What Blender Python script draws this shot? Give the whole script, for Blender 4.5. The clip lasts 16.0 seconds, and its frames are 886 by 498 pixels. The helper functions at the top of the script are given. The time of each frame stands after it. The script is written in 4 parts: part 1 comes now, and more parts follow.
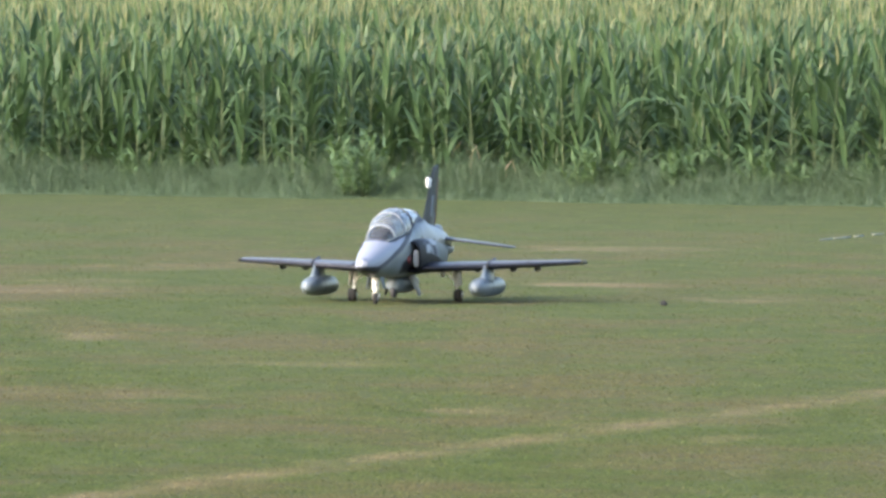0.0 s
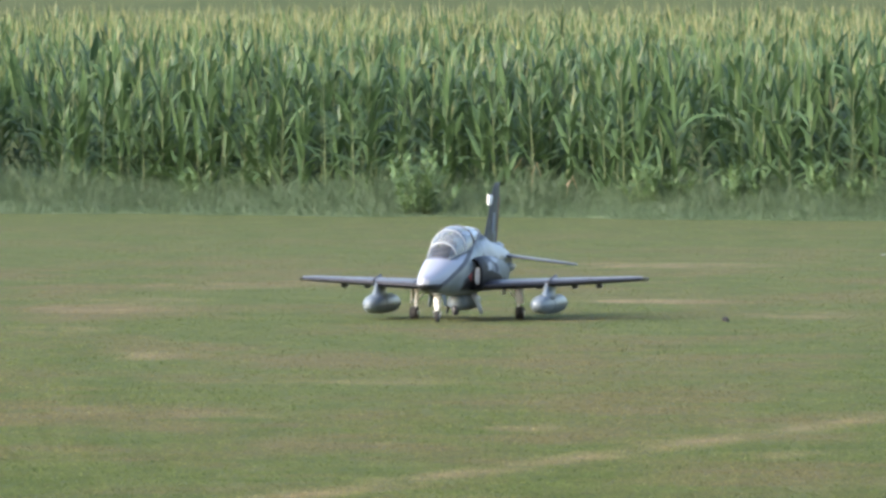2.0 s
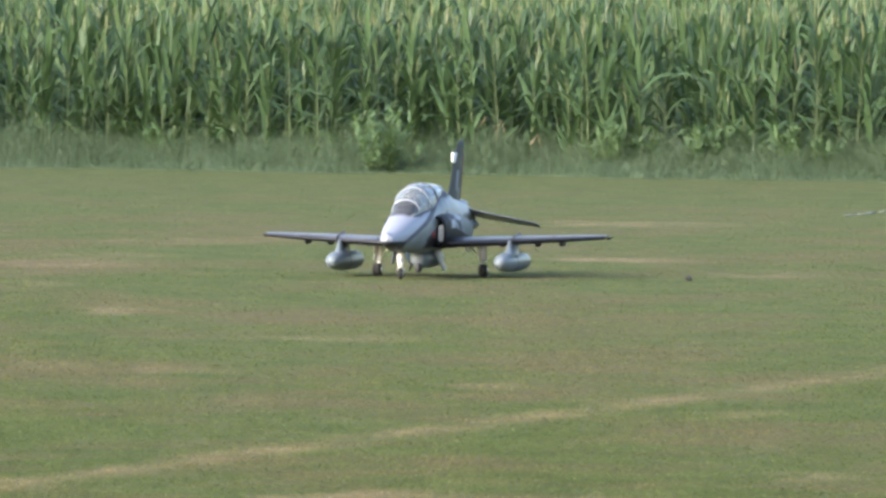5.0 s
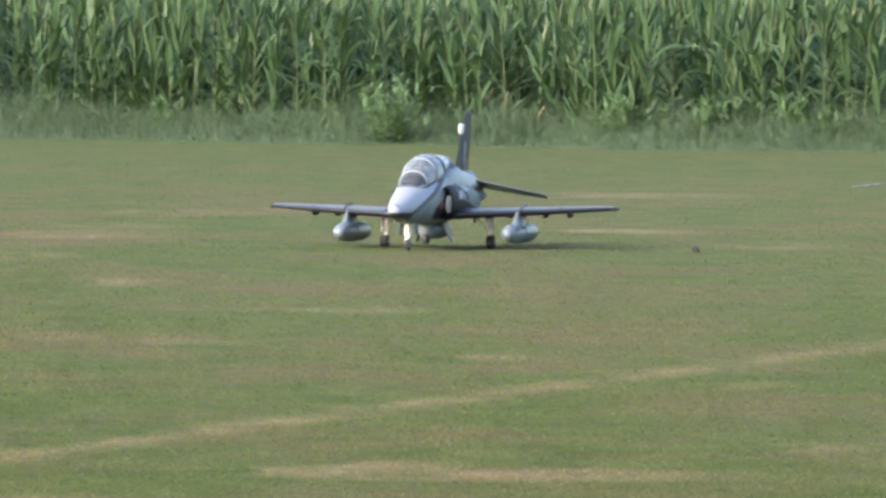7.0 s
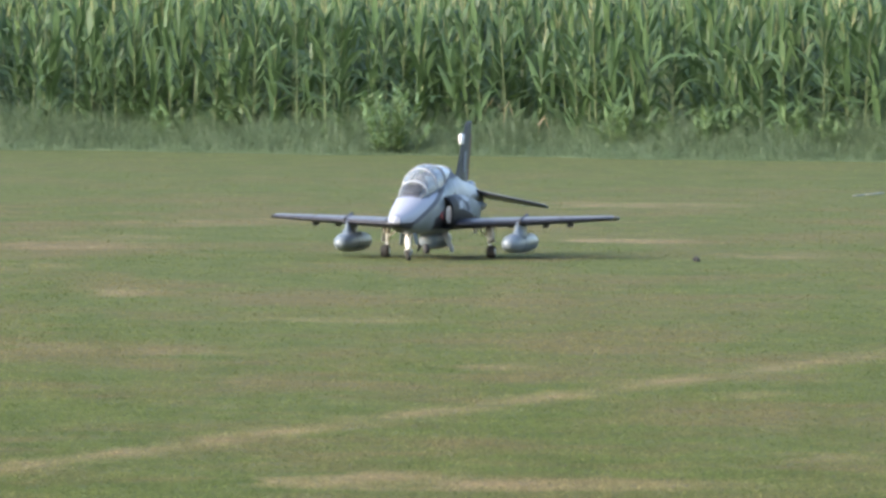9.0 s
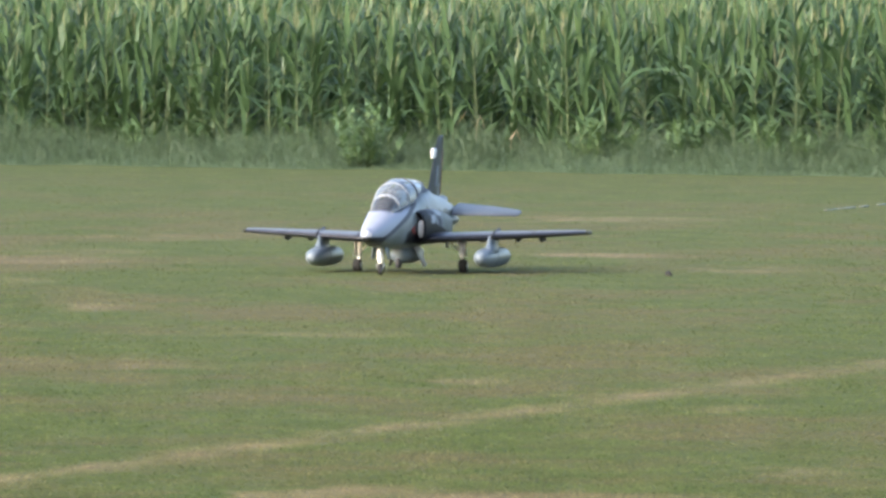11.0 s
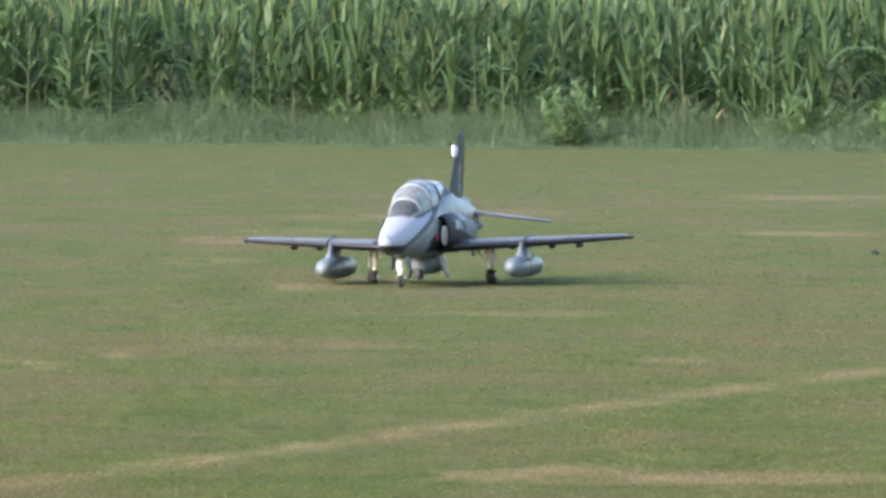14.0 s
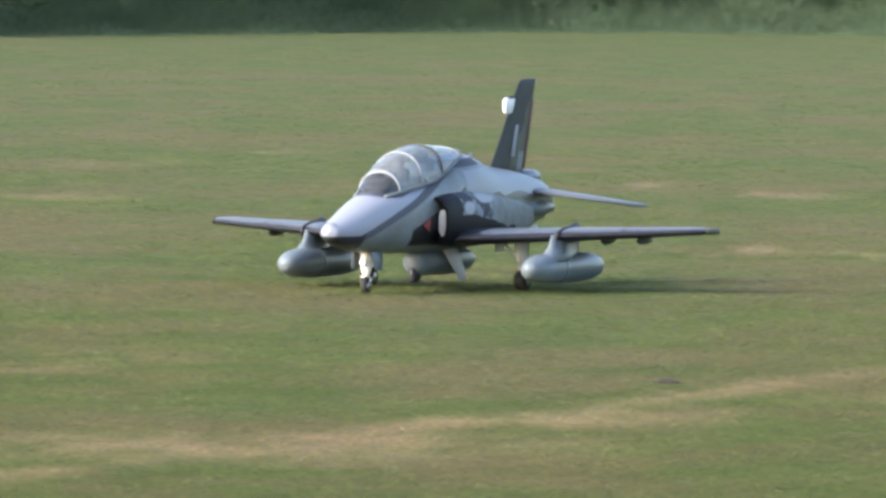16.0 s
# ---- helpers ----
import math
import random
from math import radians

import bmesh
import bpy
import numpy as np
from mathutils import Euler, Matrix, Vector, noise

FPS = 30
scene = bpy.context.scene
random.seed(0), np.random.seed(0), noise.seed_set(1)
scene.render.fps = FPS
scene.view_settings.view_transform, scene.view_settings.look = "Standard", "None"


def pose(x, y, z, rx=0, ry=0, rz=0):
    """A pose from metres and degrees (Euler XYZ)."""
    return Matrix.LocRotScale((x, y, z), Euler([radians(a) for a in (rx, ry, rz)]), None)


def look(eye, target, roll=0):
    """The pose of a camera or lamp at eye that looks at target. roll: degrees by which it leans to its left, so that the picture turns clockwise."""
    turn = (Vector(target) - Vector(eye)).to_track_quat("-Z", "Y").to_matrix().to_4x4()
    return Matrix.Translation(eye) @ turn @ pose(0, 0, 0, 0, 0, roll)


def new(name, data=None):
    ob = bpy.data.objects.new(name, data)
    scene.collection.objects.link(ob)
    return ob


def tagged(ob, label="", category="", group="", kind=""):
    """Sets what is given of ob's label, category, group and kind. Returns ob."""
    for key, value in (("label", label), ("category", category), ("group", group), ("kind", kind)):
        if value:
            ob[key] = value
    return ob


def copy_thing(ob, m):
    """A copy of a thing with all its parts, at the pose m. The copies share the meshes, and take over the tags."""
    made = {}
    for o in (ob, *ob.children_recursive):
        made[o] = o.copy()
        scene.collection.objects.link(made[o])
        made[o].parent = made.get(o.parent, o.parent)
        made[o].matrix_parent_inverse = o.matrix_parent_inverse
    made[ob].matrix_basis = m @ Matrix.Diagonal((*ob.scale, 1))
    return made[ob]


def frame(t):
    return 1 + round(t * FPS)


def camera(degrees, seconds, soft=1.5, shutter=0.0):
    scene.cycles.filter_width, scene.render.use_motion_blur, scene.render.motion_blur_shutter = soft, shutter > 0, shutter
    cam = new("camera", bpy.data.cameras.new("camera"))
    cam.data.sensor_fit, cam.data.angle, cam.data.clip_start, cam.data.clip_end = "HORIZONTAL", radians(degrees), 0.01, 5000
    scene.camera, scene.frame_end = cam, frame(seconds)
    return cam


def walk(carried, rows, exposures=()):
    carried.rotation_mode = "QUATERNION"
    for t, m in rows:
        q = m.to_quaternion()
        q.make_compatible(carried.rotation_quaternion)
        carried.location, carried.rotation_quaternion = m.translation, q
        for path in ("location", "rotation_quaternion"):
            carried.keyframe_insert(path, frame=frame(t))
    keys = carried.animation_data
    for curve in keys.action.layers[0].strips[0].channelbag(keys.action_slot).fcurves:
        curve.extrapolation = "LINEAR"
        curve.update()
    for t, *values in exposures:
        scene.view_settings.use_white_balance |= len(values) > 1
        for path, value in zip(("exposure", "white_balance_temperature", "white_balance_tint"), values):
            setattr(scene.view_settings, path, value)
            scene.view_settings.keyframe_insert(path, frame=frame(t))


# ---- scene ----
# a fixed stand with a long lens that pans after the jet
EYE = 1.861
cam = camera(4.276, 16.0, soft=3.0, shutter=0.2)
# seconds, turn to the right, tilt, lean to the left (degrees)
PAN = [
    (0.0, 0.4421, -1.1139, 0.271),
    (0.5, 0.3500, -1.0383, 0.262),
    (1.0, 0.3153, -1.0411, 0.088),
    (1.5, 0.2265, -1.1076, 0.000),
    (2.0, 0.1453, -1.0298, -0.055),
    (2.5, 0.0513, -1.0399, 0.155),
    (3.0, 0.1729, -1.0264, 0.239),
    (3.2, 0.2602, -1.1061, 0.239),
    (5.3, 0.3031, -1.2750, 0.387),
    (5.5, 0.2355, -1.3076, 0.378),
    (6.0, 0.2031, -1.3244, 0.372),
    (6.5, 0.2449, -1.3171, 0.382),
    (7.0, 0.2870, -1.3745, 0.376),
    (7.5, 0.2684, -1.4138, 0.376),
    (8.0, 0.3386, -1.3721, 0.169),
    (8.5, 0.2471, -1.2355, 0.242),
    (9.0, 0.2847, -1.3263, 0.246),
    (11.3, 0.4846, -1.2204, 0.242),
    (11.5, 0.6095, -1.1574, 0.243),
    (11.9, 1.1121, -0.8869, 0.186),
    (12.0, 0.9928, -0.9892, 0.178),
    (12.2, 0.6887, -1.0936, 0.178),
    (12.5, 0.4814, -1.1011, 0.144),
    (13.0, 0.0804, -1.2807, -0.036),
    (13.5, -0.3551, -1.3308, -0.160),
    (14.0, -0.5772, -1.3591, 0.047),
    (14.5, -1.1011, -1.4915, 0.102),
    (15.0, -1.6926, -1.6230, 0.432),
    (15.2, -2.1284, -1.6799, 0.541),
    (15.5, -3.0218, -1.7882, 0.708),
    (15.8, -3.8799, -1.8852, 0.785),
    (16.0, -4.6269, -1.9110, 0.780),
]
walk(cam, [(t, pose(0, 0, EYE, 90 + tilt, 0, -turn) @ pose(0, 0, 0, 0, 0, lean)) for t, turn, tilt, lean in PAN],
     exposures=[(0.0, 1.88, 6350.0, 13.0), (16.0, 1.88, 6350.0, 13.0)])

# ---- light: a hazy late sun from the side ----
SUN_UP, SUN_FROM = 25.0, 229.0
world = bpy.data.worlds.new("sky")
scene.world = world
world.use_nodes = True
wn = world.node_tree
sky = wn.nodes.new("ShaderNodeTexSky")
sky.sky_type, sky.sun_disc = "NISHITA", False
sky.sun_elevation, sky.sun_rotation = radians(SUN_UP), radians(SUN_FROM)
sky.air_density, sky.dust_density = 1.0, 2.5
wn.links.new(sky.outputs[0], wn.nodes["Background"].inputs[0])
wn.nodes["Background"].inputs[1].default_value = 0.15
sun = new("sun", bpy.data.lights.new("sun", "SUN"))
sun.data.energy, sun.data.angle, sun.data.color = 2.1, radians(18), (1.0, 0.93, 0.82)
az = radians(SUN_FROM)
sun.matrix_world = look((0, 0, 50), (-50 * math.sin(az), -50 * math.cos(az), 50 - 50 * math.tan(radians(SUN_UP))))


# ---- materials ----
def nodes_of(name):
    m = bpy.data.materials.new(name)
    m.use_nodes = True
    nt = m.node_tree
    return m, nt, nt.nodes["Principled BSDF"]


def noise_node(nt, scale, detail=4.0, coord=None, rough=0.55):
    n = nt.nodes.new("ShaderNodeTexNoise")
    n.inputs["Scale"].default_value, n.inputs["Detail"].default_value = scale, detail
    n.inputs["Roughness"].default_value = rough
    if coord is not None:
        nt.links.new(coord, n.inputs["Vector"])
    return n.outputs["Fac"]


def ramp(nt, fac, stops):
    r = nt.nodes.new("ShaderNodeValToRGB")
    els = r.color_ramp.elements
    while len(els) < len(stops):
        els.new(0.5)
    for e, (p, c) in zip(els, stops):
        e.position, e.color = p, (*c, 1) if len(c) == 3 else c
    nt.links.new(fac, r.inputs[0])
    return r.outputs["Color"]


def mixc(nt, fac, a, b, mode="MIX"):
    m = nt.nodes.new("ShaderNodeMix")
    m.data_type, m.blend_type = "RGBA", mode
    for sock, v in ((m.inputs["Factor"], fac), (m.inputs["A"], a), (m.inputs["B"], b)):
        if isinstance(v, bpy.types.NodeSocket):
            nt.links.new(v, sock)
        else:
            sock.default_value = v if isinstance(v, float) else (*v, 1)
    return m.outputs["Result"]


def maths(nt, op, a, b=0.0, clamp=False):
    m = nt.nodes.new("ShaderNodeMath")
    m.operation, m.use_clamp = op, clamp
    for sock, v in zip(m.inputs, (a, b)):
        if isinstance(v, bpy.types.NodeSocket):
            nt.links.new(v, sock)
        else:
            sock.default_value = v
    return m.outputs[0]


def bump(nt, bsdf, height, strength, dist):
    b = nt.nodes.new("ShaderNodeBump")
    b.inputs["Strength"].default_value, b.inputs["Distance"].default_value = strength, dist
    nt.links.new(height, b.inputs["Height"])
    nt.links.new(b.outputs[0], bsdf.inputs["Normal"])


def position(nt):
    return nt.nodes.new("ShaderNodeNewGeometry").outputs["Position"]


def object_coords(nt):
    return nt.nodes.new("ShaderNodeTexCoord").outputs["Object"]


def plain(name, colour, rough=0.5, metal=0.0, vary=0.12, scale=14.0, bump_d=0.0, gloss=0.4):
    """A paint, rubber or metal with mottling at two scales."""
    m, nt, b = nodes_of(name)
    co = object_coords(nt)
    big, small = noise_node(nt, scale, 3, co), noise_node(nt, scale * 9, 2, co)
    f = maths(nt, "ADD", maths(nt, "MULTIPLY", big, 0.7), maths(nt, "MULTIPLY", small, 0.3))
    lo = tuple(c * (1 - vary * 1.6) for c in colour)
    hi = tuple(min(1, c * (1 + vary)) for c in colour)
    nt.links.new(ramp(nt, f, [(0.3, lo), (0.7, hi)]), b.inputs["Base Color"])
    nt.links.new(maths(nt, "ADD", maths(nt, "MULTIPLY", big, 0.2), rough - 0.1), b.inputs["Roughness"])
    b.inputs["Metallic"].default_value = metal
    b.inputs["Specular IOR Level"].default_value = gloss
    if bump_d:
        bump(nt, b, small, 0.4, bump_d)
    return m


# worn tan patches on the field: centre x, y, half-width x, y, strength
PATCHES = [(1.7, 83.0, 0.75, 1.0, 0.9), (2.1, 96.0, 1.1, 1.6, 0.7), (0.4, 43.2, 1.2, 0.7, 0.8), (-2.6, 39.2, 0.5, 1.1, 0.9), (-3.16, 37.3, 0.9, 0.8, 0.8), (-1.95, 83.5, 0.5, 1.2, 0.5),
           (-1.3, 40.9, 0.6, 0.7, 0.5), (1.6, 52.6, 0.3, 0.7, 0.45), (-0.3, 43.5, 0.4, 0.5, 0.55), (-3.6, 36.6, 1.4, 1.2, 0.8),
           (-1.96, 80.9, 0.66, 1.6, 0.6), (-1.44, 69.0, 0.36, 1.1, 0.6), (-2.22, 75.2, 0.32, 1.0, 0.5), (-0.12, 63.8, 0.46, 1.0, 0.45),
           (0.6, 56.2, 0.29, 0.8, 0.5), (-0.85, 58.2, 0.22, 0.8, 0.35), (1.66, 45.8, 0.28, 0.6, 0.6), (-1.26, 88.5, 0.67, 1.5, 0.45),
           (2.67, 78.8, 0.45, 1.4, 0.6), (-1.48, 58.8, 0.25, 0.8, 0.35), (0.76, 43.8, 0.13, 0.5, 0.4), (-4.13, 66.9, 0.19, 0.9, 0.7),
           (-3.33, 65.1, 0.22, 0.9, 0.7), (-2.98, 56.1, 0.24, 0.7, 1.0), (-2.6, 55.6, 0.22, 0.6, 0.8), (-2.05, 56.75, 0.2, 0.6, 0.6), (-3.31, 55.4, 0.2, 0.5, 0.6), (-0.42, 43.4, 0.3, 0.4, 0.8), (-2.45, 55.1, 0.16, 0.6, 0.5), (-0.32, 89.9, 0.68, 1.6, 0.45),
           (-2.02, 56.9, 0.16, 0.7, 0.35), (0.1, 43.9, 0.33, 0.6, 0.7), (-3.15, 51.4, 0.27, 0.8, 0.3), (-3.36, 65.2, 0.28, 1.0, 0.8),
           (-2.95, 56.2, 0.24, 0.9, 0.7), (-7.55, 69.8, 0.4, 1.2, 0.4), (-7.1, 62.9, 0.42, 1.2, 0.5), (-6.92, 73.1, 0.21, 0.8, 0.5),
           (-4.59, 43.1, 0.31, 0.7, 0.5), (-4.78, 42.1, 0.2, 0.6, 0.5)]


def turf_colour(nt):
    """The field's colour from its place: green, with brown streaks, a worn track and tan patches."""
    pos = position(nt)
    mp = nt.nodes.new("ShaderNodeMapping")
    mp.inputs["Scale"].default_value = (1.0, 0.42, 1.0)
    nt.links.new(pos, mp.inputs["Vector"])
    big = noise_node(nt, 0.55, 5, mp.outputs[0], 0.62)
    mid = noise_node(nt, 2.3, 5, mp.outputs[0], 0.65)
    fine = noise_node(nt, 26, 3, pos)
    sep = nt.nodes.new("ShaderNodeSeparateXYZ")
    nt.links.new(pos, sep.inputs[0])
    x, y = sep.outputs[0], sep.outputs[1]
    wob = maths(nt, "ADD", maths(nt, "MULTIPLY", maths(nt, "SUBTRACT", mid, 0.5), 0.9), maths(nt, "MULTIPLY", maths(nt, "SUBTRACT", big, 0.5), 0.7))
    # the worn track across the field
    line = maths(nt, "SUBTRACT", maths(nt, "ADD", x, maths(nt, "MULTIPLY", wob, 0.42)), maths(nt, "ADD", maths(nt, "MULTIPLY", y, 0.279), -13.83))
    track = maths(nt, "SUBTRACT", 1.0, maths(nt, "DIVIDE", maths(nt, "ABSOLUTE", line), 0.27), True)
    gaps = ramp(nt, noise_node(nt, 0.8, 4, pos, 0.65), [(0.38, (0.35,) * 3), (0.58, (1, 1, 1))])
    dry = maths(nt, "MULTIPLY", maths(nt, "MULTIPLY", track, gaps), 1.0)
    for cx, cy, rx, ry, k in PATCHES:
        dx = maths(nt, "DIVIDE", maths(nt, "SUBTRACT", maths(nt, "ADD", x, maths(nt, "MULTIPLY", wob, 1.6)), cx), rx)
        dy = maths(nt, "DIVIDE", maths(nt, "SUBTRACT", y, cy), ry)
        d = maths(nt, "ADD", maths(nt, "MULTIPLY", dx, dx), maths(nt, "MULTIPLY", dy, dy))
        dry = maths(nt, "MAXIMUM", dry, maths(nt, "MULTIPLY", maths(nt, "SUBTRACT", 1.0, d, True), k))
    brk = ramp(nt, mid, [(0.36, (0.32,) * 3), (0.62, (1, 1, 1))])
    dry = maths(nt, "MULTIPLY", dry, brk)
    green = ramp(nt, mid, [(0.3, TURF_A), (0.5, TURF_B), (0.72, TURF_C)])
    blend = maths(nt, "ADD", maths(nt, "MULTIPLY", big, 0.62), maths(nt, "MULTIPLY", noise_node(nt, 1.3, 5, pos, 0.7), 0.38))
    brown = ramp(nt, blend, [(0.46, (0, 0, 0)), (0.58, (1, 1, 1))])
    # less trodden, so greener, towards the far edge
    fresh = maths(nt, "DIVIDE", maths(nt, "SUBTRACT", 121.0, y), 30.0, True)
    c = mixc(nt, maths(nt, "MULTIPLY", maths(nt, "MULTIPLY", brown, 0.64), maths(nt, "ADD", maths(nt, "MULTIPLY", fresh, 0.8), 0.2)), green, TURF_BROWN)
    c = mixc(nt, maths(nt, "MULTIPLY", dry, 0.75), c, TURF_TAN)
    return c, fine, mid


TURF_A, TURF_B, TURF_C = (0.071, 0.093, 0.041), (0.0885, 0.109, 0.0475), (0.1115, 0.126, 0.0575)
TURF_BROWN, TURF_TAN = (0.138, 0.111, 0.073), (0.275, 0.200, 0.148)


def turf_material():
    m, nt, b = nodes_of("turf")
    c, fine, mid = turf_colour(nt)
    c = mixc(nt, 1.0, mixc(nt, maths(nt, "MULTIPLY", fine, 0.2), c, (0.06, 0.06, 0.025)), (0.85, 0.86, 0.80), "MULTIPLY")
    nt.links.new(c, b.inputs["Base Color"])
    b.inputs["Roughness"].default_value = 0.95
    b.inputs["Specular IOR Level"].default_value = 0.02
    bump(nt, b, fine, 0.3, 0.008)
    return m


def blade_material():
    m, nt, b = nodes_of("mown_grass")
    c, fine, mid = turf_colour(nt)
    rnd = nt.nodes.new("ShaderNodeNewGeometry").outputs["Random Per Island"]
    tint = ramp(nt, rnd, [(0.0, (1.36, 1.39, 1.18)), (0.75, (1.53, 1.55, 1.28)), (0.96, (1.7, 1.68, 1.4)), (1.0, (2.7, 2.6, 2.2))])
    c = mixc(nt, 1.0, c, tint, "MULTIPLY")
    nt.links.new(c, b.inputs["Base Color"])
    b.inputs["Roughness"].default_value = 0.85
    b.inputs["Specular IOR Level"].default_value = 0.03
    tr, mx = nt.nodes.new("ShaderNodeBsdfTranslucent"), nt.nodes.new("ShaderNodeMixShader")
    nt.links.new(c, tr.inputs["Color"])
    mx.inputs[0].default_value = 0.68
    nt.links.new(b.outputs[0], mx.inputs[1])
    nt.links.new(tr.outputs[0], mx.inputs[2])
    nt.links.new(mx.outputs[0], nt.nodes["Material Output"].inputs["Surface"])
    return m


def leaf_material(name, stops, island=True, rough=0.5, sheen=0.35, scale=3.0, through_light=0.3, glow=(1.25, 1.2, 0.6)):
    """Leaves that differ from one another, lightly see-through."""
    m, nt, b = nodes_of(name)
    if island:
        rnd = nt.nodes.new("ShaderNodeNewGeometry").outputs["Random Per Island"]
    else:
        rnd = nt.nodes.new("ShaderNodeObjectInfo").outputs["Random"]
    pos = position(nt)
    f = maths(nt, "ADD", maths(nt, "MULTIPLY", rnd, 0.6), maths(nt, "MULTIPLY", noise_node(nt, scale, 4, pos), 0.4))
    c = ramp(nt, f, stops)
    nt.links.new(c, b.inputs["Base Color"])
    b.inputs["Roughness"].default_value = rough
    b.inputs["Specular IOR Level"].default_value = sheen
    tr = nt.nodes.new("ShaderNodeBsdfTranslucent")
    nt.links.new(mixc(nt, 1.0, c, glow, "MULTIPLY"), tr.inputs["Color"])
    mx = nt.nodes.new("ShaderNodeMixShader")
    mx.inputs[0].default_value = through_light
    nt.links.new(b.outputs[0], mx.inputs[1])
    nt.links.new(tr.outputs[0], mx.inputs[2])
    nt.links.new(mx.outputs[0], nt.nodes["Material Output"].inputs["Surface"])
    return m


MAT_TURF, MAT_BLADE = turf_material(), blade_material()
MAT_CORN = leaf_material("corn_leaf", sheen=0.28, rough=0.45, through_light=0.28, glow=(1.1, 1.15, 0.75), stops=[(0.2, (0.031, 0.063, 0.032)), (0.5, (0.054, 0.098, 0.043)), (0.75, (0.084, 0.130, 0.052)), (0.92, (0.118, 0.156, 0.066))])
MAT_STALK = leaf_material("corn_stalk", [(0.2, (0.06, 0.10, 0.045)), (0.8, (0.15, 0.185, 0.09))], scale=8)
MAT_TASSEL = leaf_material("corn_tassel", [(0.2, (0.13, 0.155, 0.068)), (0.8, (0.22, 0.222, 0.11))])
MAT_DRY = leaf_material("dry_leaf", [(0.2, (0.19, 0.16, 0.105)), (0.8, (0.33, 0.275, 0.185))])
MAT_WEED = leaf_material("weed_grass", [(0.12, (0.050, 0.083, 0.048)), (0.5, (0.086, 0.134, 0.079)), (0.88, (0.124, 0.170, 0.100))])
MAT_BUSH = leaf_material("broad_weed", [(0.1, (0.066, 0.126, 0.060)), (0.9, (0.148, 0.222, 0.098))])


# ---- mesh helpers ----
def part(name, bm, material, parent=None, label="", smooth=True):
    me = bpy.data.meshes.new(name)
    bmesh.ops.recalc_face_normals(bm, faces=bm.faces)
    bm.to_mesh(me)
    bm.free()
    for p in me.polygons:
        p.use_smooth = smooth
    me.materials.append(material)
    ob = new(name, me)
    ob.parent = parent
    if label:
        ob["label"] = label
    return ob


def soup(name, verts, faces, material, smooth=True):
    """One mesh from arrays of places and of quads or triangles."""
    verts, faces = np.asarray(verts, np.float32), np.asarray(faces, np.int32)
    me = bpy.data.meshes.new(name)
    n, k = faces.shape
    me.vertices.add(len(verts))
    me.vertices.foreach_set("co", verts.ravel())
    me.loops.add(n * k)
    me.loops.foreach_set("vertex_index", faces.ravel())
    me.polygons.add(n)
    me.polygons.foreach_set("loop_start", np.arange(0, n * k, k, dtype=np.int32))
    me.polygons.foreach_set("use_smooth", np.full(n, smooth))
    me.update(calc_edges=True)
    me.materials.append(material)
    return me


def edge_y(x):
    """How far off the mown field ends."""
    return np.where(x > -4.5, 124.9 - 0.56 * (x + 4.5) - 0.012 * (x + 4.5) ** 2, np.where(x < -8, 124.9 - 0.85 * (-8 - x) - 0.12 * np.minimum(-8 - x, 9.0) ** 2, 124.9)) + 0.25 * np.sin(x * 1.7) + 0.15 * np.sin(x * 4.1 + 1)


def rise(x, y):
    """The height of the ground: level to the field's edge, then a gentle slope up."""
    return np.maximum(0, y - edge_y(x) - 1.0) * 0.0066


# ---- ground ----
def build_ground():
    xs = np.concatenate([np.array([-3000, -800, -200, -60]), np.linspace(-26, 20, 47), np.array([60, 200, 800, 3000])])
    ys = np.concatenate([np.array([-3000, -500, -60, 0]), np.linspace(20, 116, 33), np.linspace(117, 150, 34), np.linspace(155, 300, 30), np.array([420, 800, 1600, 4000])])
    gx, gy = np.meshgrid(xs, ys)
    gz = np.where(np.abs(gx) < 70, rise(np.clip(gx, -26, 20), np.minimum(gy, 260)), rise(np.full_like(gx, -20), np.minimum(gy, 260)))
    nx, ny = len(xs), len(ys)
    v = np.stack([gx.ravel(), gy.ravel(), gz.ravel()], -1)
    i = np.arange(nx * ny).reshape(ny, nx)
    f = np.stack([i[:-1, :-1], i[:-1, 1:], i[1:, 1:], i[1:, :-1]], -1).reshape(-1, 4)
    g = new("ground", soup("ground", v, f, MAT_TURF))
    tagged(g, "mown green grass field with worn tan patches", "ground", kind="structure")


